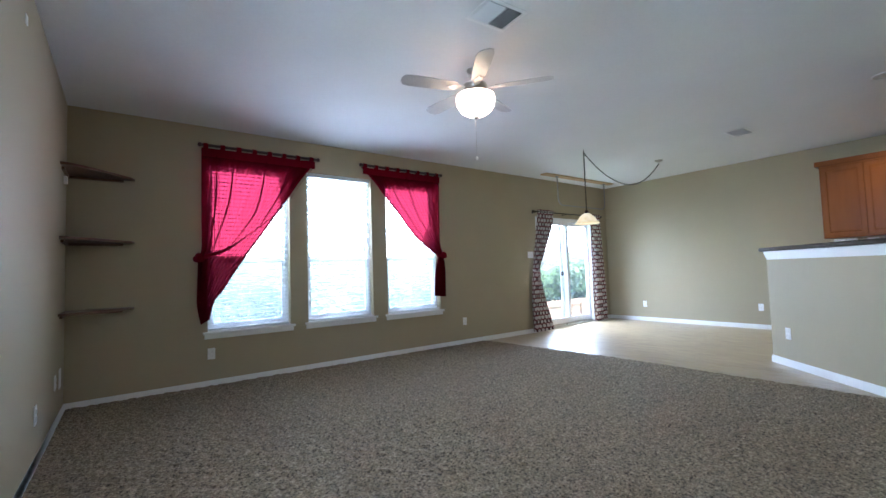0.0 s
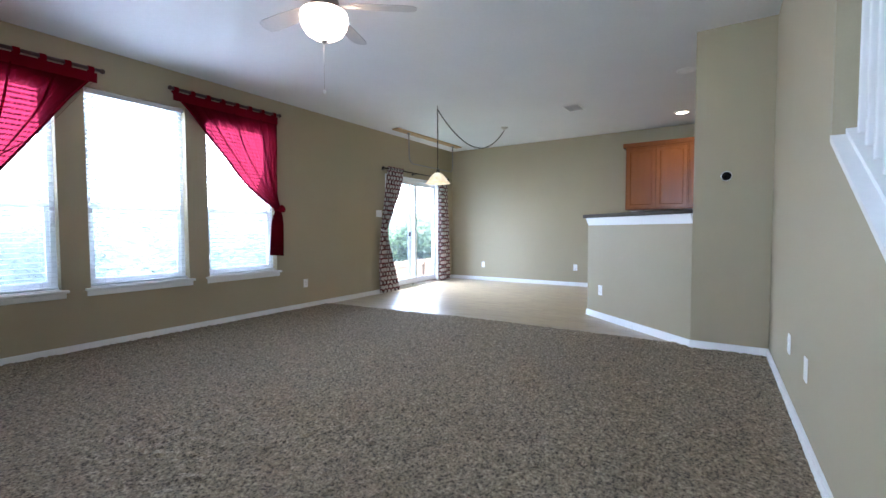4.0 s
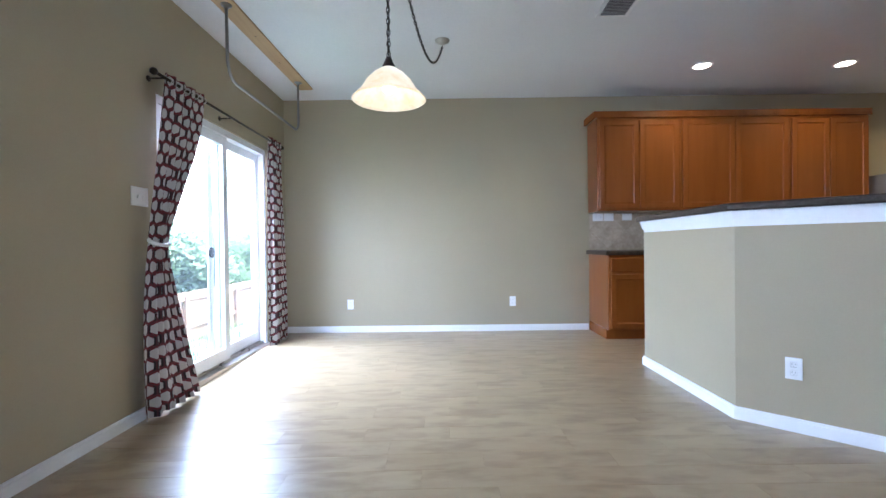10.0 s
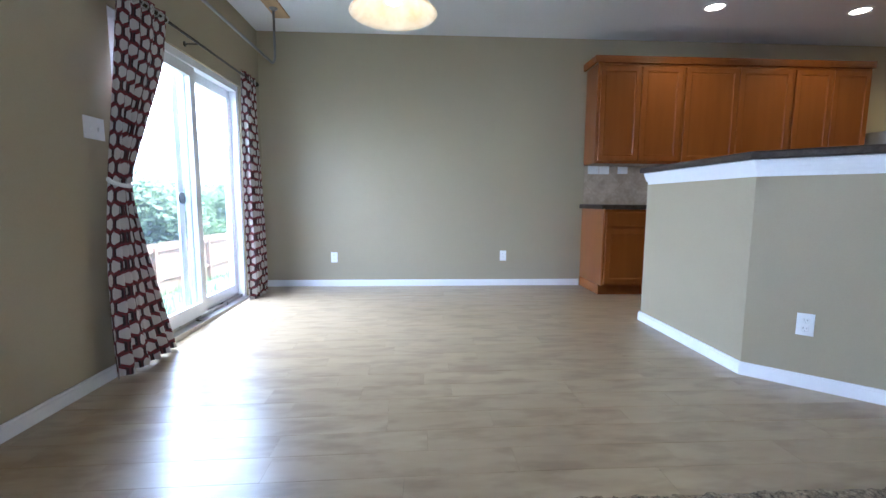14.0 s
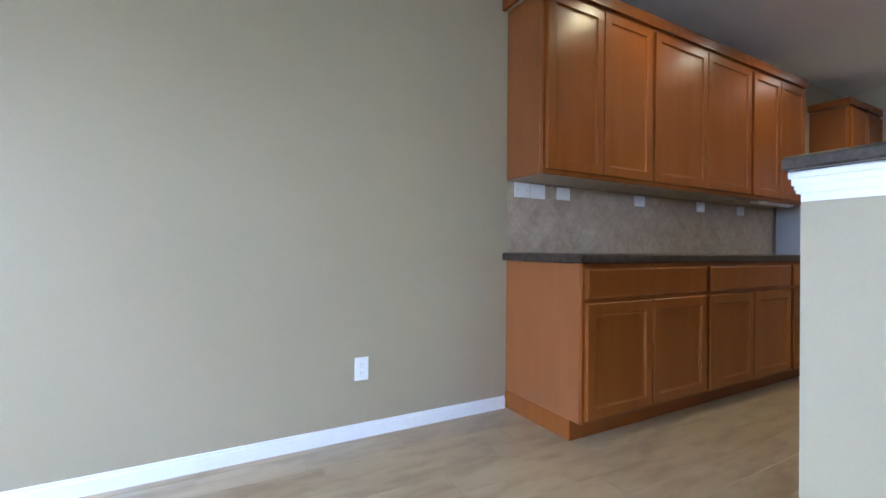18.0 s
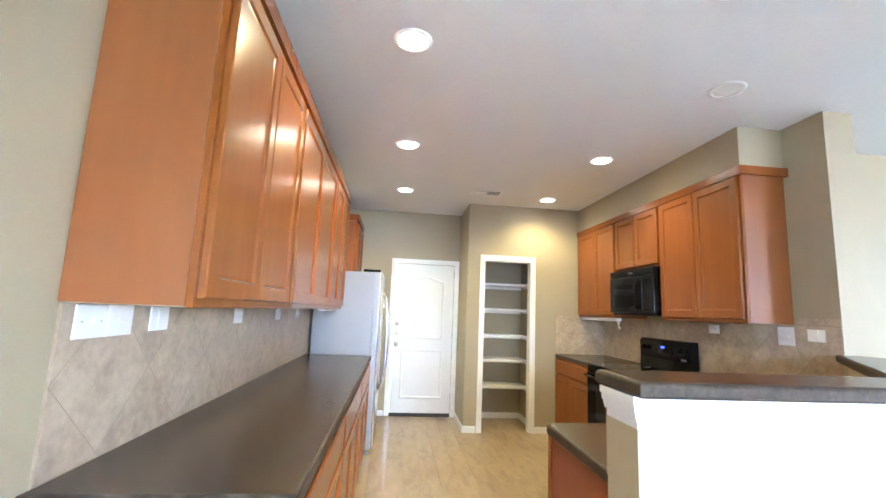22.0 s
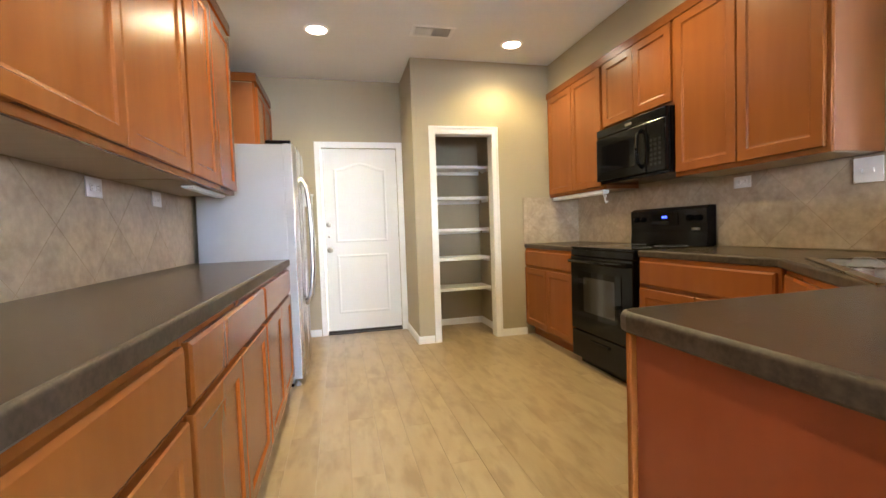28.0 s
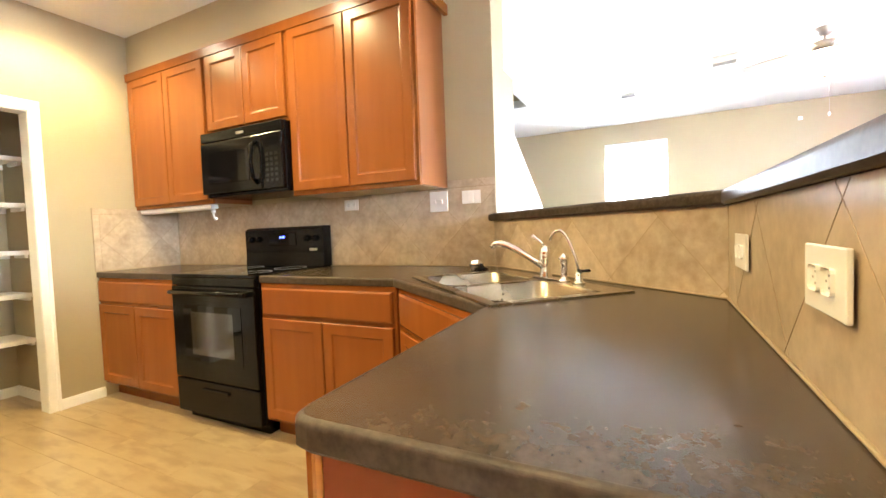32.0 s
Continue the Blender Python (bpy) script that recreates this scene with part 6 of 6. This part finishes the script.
def crown_mesh(seed, rx, rz, n):
    q = random.Random(seed)
    bm = bmesh.new()
    lumps = [(q.uniform(-0.6, 0.6) * rx, q.uniform(-0.6, 0.6) * rx, q.uniform(0.1, 1.0) * rz, q.uniform(0.35, 0.6) * rx) for _ in range(18)]
    for _ in range(n):
        cx, cy, cz, r = q.choice(lumps)
        d = Vector((q.gauss(0, 1), q.gauss(0, 1), q.gauss(0, 0.8))).normalized() * r * q.uniform(0.55, 1.08)
        c0 = Vector((cx, cy, cz)) + d
        a = Vector((q.gauss(0, 1), q.gauss(0, 1), q.gauss(0, 1))).normalized()
        b = a.orthogonal().normalized()
        s = q.uniform(0.05, 0.11)
        bm.faces.new([bm.verts.new(c0 + v0) for v0 in (a * s * 1.5, b * s, -a * s * 1.5, -b * s)])
    return mesh("crown", bm, LEAF)


crowns = [crown_mesh(s, 2.1, 2.9, 15000) for s in (1, 2, 3)]
trunk = tube(bmesh.new(), [(0, 0, 0), (0.05, 0, 0.7), (0, 0.04, 1.6), (0.1, 0, 2.6)], [0.12, 0.10, 0.075, 0.03], 8)
for a in (0.4, 2.3, 4.4):
    tube(trunk, [(0.03, 0, 1.1), (0.5 * math.cos(a), 0.5 * math.sin(a), 1.8), (0.9 * math.cos(a), 0.9 * math.sin(a), 2.5)], [0.05, 0.035, 0.012], 6)
trunk = mesh("trunk", trunk, BARK)
for k in range(56):
    x, y = -14 + 0.8 * k + rnd.uniform(-0.5, 0.5), 13.2 + rnd.uniform(0, 4.5)
    t = thing("tree", "leafy green tree beyond the fence", "tree", (x, y, ground_z(x, y) - 0.05), "trees behind the fence", rnd.uniform(0, 360))
    for nm, d in (("trunk", trunk), ("crown", rnd.choice(crowns))):
        o = new(nm, d)
        o.parent = t
        s = rnd.uniform(0.8, 1.15)
        o.matrix_basis = Matrix.Diagonal((s, s, s * 0.82, 1)) @ pose(0, 0, 0.0 if nm == "trunk" else 0.55)

# ---- carpet ----
CARPET = bpy.data.materials.new("shag_carpet")
CARPET.use_nodes = True
b = CARPET.node_tree.nodes["Principled BSDF"]
b.inputs["Roughness"].default_value = 0.95
co = nd(CARPET, "ShaderNodeTexCoord")
n1 = nd(CARPET, "ShaderNodeTexNoise", Scale=64.0, Detail=3.0, Roughness=0.7)
n2 = nd(CARPET, "ShaderNodeTexNoise", Scale=24.0, Detail=4.0, Roughness=0.65)
for n in (n1, n2):
    link(CARPET, co.outputs["Object"], n.inputs["Vector"])
ramp = nd(CARPET, "ShaderNodeValToRGB")
e = ramp.color_ramp.elements
e[0].position, e[0].color, e[1].position, e[1].color = 0.34, (0.050, 0.038, 0.024, 1), 0.68, (0.410, 0.333, 0.225, 1)
mid = e.new(0.5)
mid.color = (0.240, 0.188, 0.121, 1)
link(CARPET, n1.outputs[0], ramp.inputs[0])
mixc = nd(CARPET, "ShaderNodeMix")
mixc.data_type, mixc.blend_type = "RGBA", "MULTIPLY"
mixc.inputs[0].default_value = 1.0
r2 = nd(CARPET, "ShaderNodeValToRGB")
r2.color_ramp.elements[0].position, r2.color_ramp.elements[1].position = 0.35, 0.65
r2.color_ramp.elements[0].color, r2.color_ramp.elements[1].color = (0.78, 0.77, 0.75, 1), (1.04, 1.04, 1.04, 1)
link(CARPET, n2.outputs[0], r2.inputs[0])
link(CARPET, ramp.outputs[0], mixc.inputs[6])
link(CARPET, r2.outputs[0], mixc.inputs[7])
link(CARPET, mixc.outputs[2], b.inputs["Base Color"])
bu = nd(CARPET, "ShaderNodeBump", Strength=0.65, Distance=0.008)
link(CARPET, n1.outputs[0], bu.inputs["Height"])
link(CARPET, bu.outputs[0], b.inputs["Normal"])
cell = 0.0125
nx, ny = int((CARPET_X - XW) / cell), int((YN + 1.78) / cell)
gx, gy = np.meshgrid(np.linspace(XW, CARPET_X, nx + 1), np.linspace(-1.78, YN, ny + 1))
rs = np.random.RandomState(3)
hgt = rs.rand(ny + 1, nx + 1)
hgt = hgt * 0.6 + 0.4 * (np.roll(hgt, 1, 0) + np.roll(hgt, 1, 1)) / 2
clump = rs.rand(ny // 3 + 2, nx // 3 + 2).repeat(3, 0).repeat(3, 1)[:ny + 1, :nx + 1]
for _ in range(2):
    clump = (clump + np.roll(clump, 1, 0) + np.roll(clump, 1, 1) + np.roll(clump, -1, 0) + np.roll(clump, -1, 1)) / 5
clump = np.clip((clump - 0.5) * 2.2 + 0.5, 0, 1)
jit = (rs.rand(2, ny + 1, nx + 1) - 0.5) * cell * 0.7
jit[:, 0, :] = jit[:, -1, :] = jit[:, :, 0] = 0
verts = np.stack([gx + jit[0], gy + jit[1], 0.0 + 0.016 * hgt + 0.005 * clump], -1).reshape(-1, 3)
verts[:, 2] += np.array([floor_z(p[0], p[1]) for p in verts])
verts[(np.arange(len(verts)) % (nx + 1)) == nx, 2] -= 0.006
idx = np.arange((ny + 1) * (nx + 1)).reshape(ny + 1, nx + 1)
quads = np.stack([idx[:-1, :-1], idx[:-1, 1:], idx[1:, 1:], idx[1:, :-1]], -1).reshape(-1, 4)
# leave out what lies under the stair wall
cx = verts[quads].mean(1)
quads = quads[~((cx[:, 1] < YST - 0.01) & (cx[:, 0] > xfoot))]
d = bpy.data.meshes.new("carpet")
d.from_pydata(verts.tolist(), [], quads.tolist())
d.materials.append(CARPET)
d.polygons.foreach_set("use_smooth", np.ones(len(d.polygons), bool))
tagged(new("floor_carpet", d), "thick grey-brown flecked shag carpet", "carpet", kind="structure")

# ---- plank floor ----
fl = thing("floor", "greyed oak-look laminate plank floor", "floor")
fl["kind"] = "structure"
part("underlay", box((XW - 0.1, YG - 0.12, -0.16), (XE + 0.1, YN + 0.02, -0.062)), JOINT, fl)
pw = 0.152


def plank_mesh(xa, xb, ya, yb, dz):
    """One plank with eased edges that follows the floor."""
    n = 4
    ed = 0.0010
    verts, faces = [], []
    for k in range(n + 1):
        yy = ya + (yb - ya) * k / n
        for xx, d in ((xa, -0.012), (xa, -ed), (xa + ed, 0.0), (xb - ed, 0.0), (xb, -ed), (xb, -0.012)):
            verts.append((xx - xa, yy - ya, floor_z(xx, yy) + dz + d))
    for k in range(n):
        for i in range(5):
            a = k * 6 + i
            faces.append((a, a + 1, a + 7, a + 6)[::-1])
    d = bpy.data.meshes.new("plank")
    d.from_pydata(verts, [], faces)
    d.materials.append(PLANK)
    return d


rowx = CARPET_X + 0.004
while rowx < XE - 0.01:
    x1 = min(rowx + pw, XE)
    y = YG - 0.1 - rnd.uniform(0.0, 1.1)
    while y < YN:
        ln = rnd.choice((0.46, 0.61, 0.92, 1.22))
        y0, y1 = max(y, YG - 0.12), min(y + ln, YN)
        if y1 - y0 > 0.03:
            p = new("plank", plank_mesh(rowx + 0.0003, x1 - 0.0003, y0 + 0.0003, y1 - 0.0003, rnd.uniform(-0.0003, 0.0003)))
            p.parent = fl
            p.matrix_basis = pose(rowx, y0, 0)
        y += ln
    rowx += pw

# ---- diagonal wall tiles ----
def clip(poly, box4):
    u0, u1, v0, v1 = box4
    for axis, lim, sgn in ((0, u0, 1), (0, u1, -1), (1, v0, 1), (1, v1, -1)):
        out = []
        for i in range(len(poly)):
            a, c = poly[i - 1], poly[i]
            ia, ic = sgn * (a[axis] - lim) >= 0, sgn * (c[axis] - lim) >= 0
            if ia != ic:
                t = (lim - a[axis]) / (c[axis] - a[axis])
                out.append((a[0] + t * (c[0] - a[0]), a[1] + t * (c[1] - a[1])))
            if ic:
                out.append(c)
        poly = out
        if not poly:
            break
    return poly


def tiled(label, m, length, z0, z1, side=0.305, shift=0.0, framed=False):
    """Stone tiles set on the diagonal on a wall patch; m puts its foot line (local x) on the wall, facing -y."""
    t = thing("backsplash", label, "backsplash")
    t["kind"] = "structure"
    t.matrix_basis = m
    part("grout", box((0, -0.0065, z0), (length, -0.0006, z1)), GROUT, t)
    g, h = 0.0022, side / math.sqrt(2)
    flip = Matrix(((1, 0, 0, 0), (0, 0, -1, 0), (0, 1, 0, 0), (0, 0, 0, 1)))
    field = [0.0, length, z0, z1]
    bw = 0.045
    if framed:
        field[3] -= bw
        field[0] += bw
    f = (field[0] + g * 0.5, field[1] - g * 0.5, field[2] + g, field[3] - g * 0.5)
    for i in range(-3, int(length / h) + 4):
        for j in range(-3, 5):
            if (i + j) % 2:
                continue
            cu, cv = i * h + shift, z0 + 0.02 + j * h
            r = h - g
            poly = clip([(cu + r, cv), (cu, cv + r), (cu - r, cv), (cu, cv - r)], f)
            if len(poly) < 3:
                continue
            area = 0.5 * sum(poly[k - 1][0] * poly[k][1] - poly[k][0] * poly[k - 1][1] for k in range(len(poly)))
            if abs(area) < 2e-4:
                continue
            part("tile", turned(prism(bmesh.new(), poly if area > 0 else poly[::-1], 0.0066, 0.0074), flip), TILE, t)
    def strip_tiles(u0, u1, v0, v1):
        along = u1 - u0 > v1 - v0
        n = max(1, round((u1 - u0 if along else v1 - v0) / 0.30))
        for k in range(n):
            a, c = (u0 + (u1 - u0) * k / n, u0 + (u1 - u0) * (k + 1) / n) if along else (u0, u1)
            p, q = (v0, v1) if along else (v0 + (v1 - v0) * k / n, v0 + (v1 - v0) * (k + 1) / n)
            part("border_tile", box((a + g / 2, -0.0092, p + g / 2), (c - g / 2, -0.0066, q - g / 2), 0.002), TILE, t)
    if z0 < 1.2:
        part("caulk_bead", box((0.002, -0.0135, z0), (length - 0.002, -0.0069, z0 + 0.006), 0.002), GROUT, t, "pale caulk along the worktop")
    if framed:
        strip_tiles(0, length, field[3], z1)
        strip_tiles(0, bw, z0, field[3])
    return t


TB = TZ1 + 0.0005
tiled("beige stone tiles on the diagonal behind the worktop", pose(XE, 1.055, 0, 0, 0, -90), 1.055 + 2.10, TB, 1.370)
tiled("beige stone tiles on the diagonal behind the range", pose(XK, YP + 0.001, 0, 0, 0, 90), -0.05 - YP - 0.001, TB, 1.392, shift=0.1)
tiled("beige stone tiles above the counter beside the column", pose(XK, -0.343, 0, 0, 0, 90), 0.293, 1.393, 1.44)
tiled("beige stone tiles on the wall beside the range counter", pose(3.97, YP, 0, 0, 0, 180), 3.97 - XK - 0.013, TB, 1.40, shift=0.05, framed=True)
i0, i1, i2 = (Vector(p) for p in INNER)
tiled("beige stone tiles on the half wall behind the sink", pose(i0.x + 0.012, i0.y + 0.012, 0, 0, 0, math.degrees(math.atan2((i1 - i0).y, (i1 - i0).x))), (i1 - i0).length - 0.02, TB, 1.188, shift=0.25)
tiled("beige stone tiles on the peninsula half wall", pose(i1.x - 0.006, i1.y, 0), i2.x - i1.x + 0.006, TB, 1.188, shift=0.36)
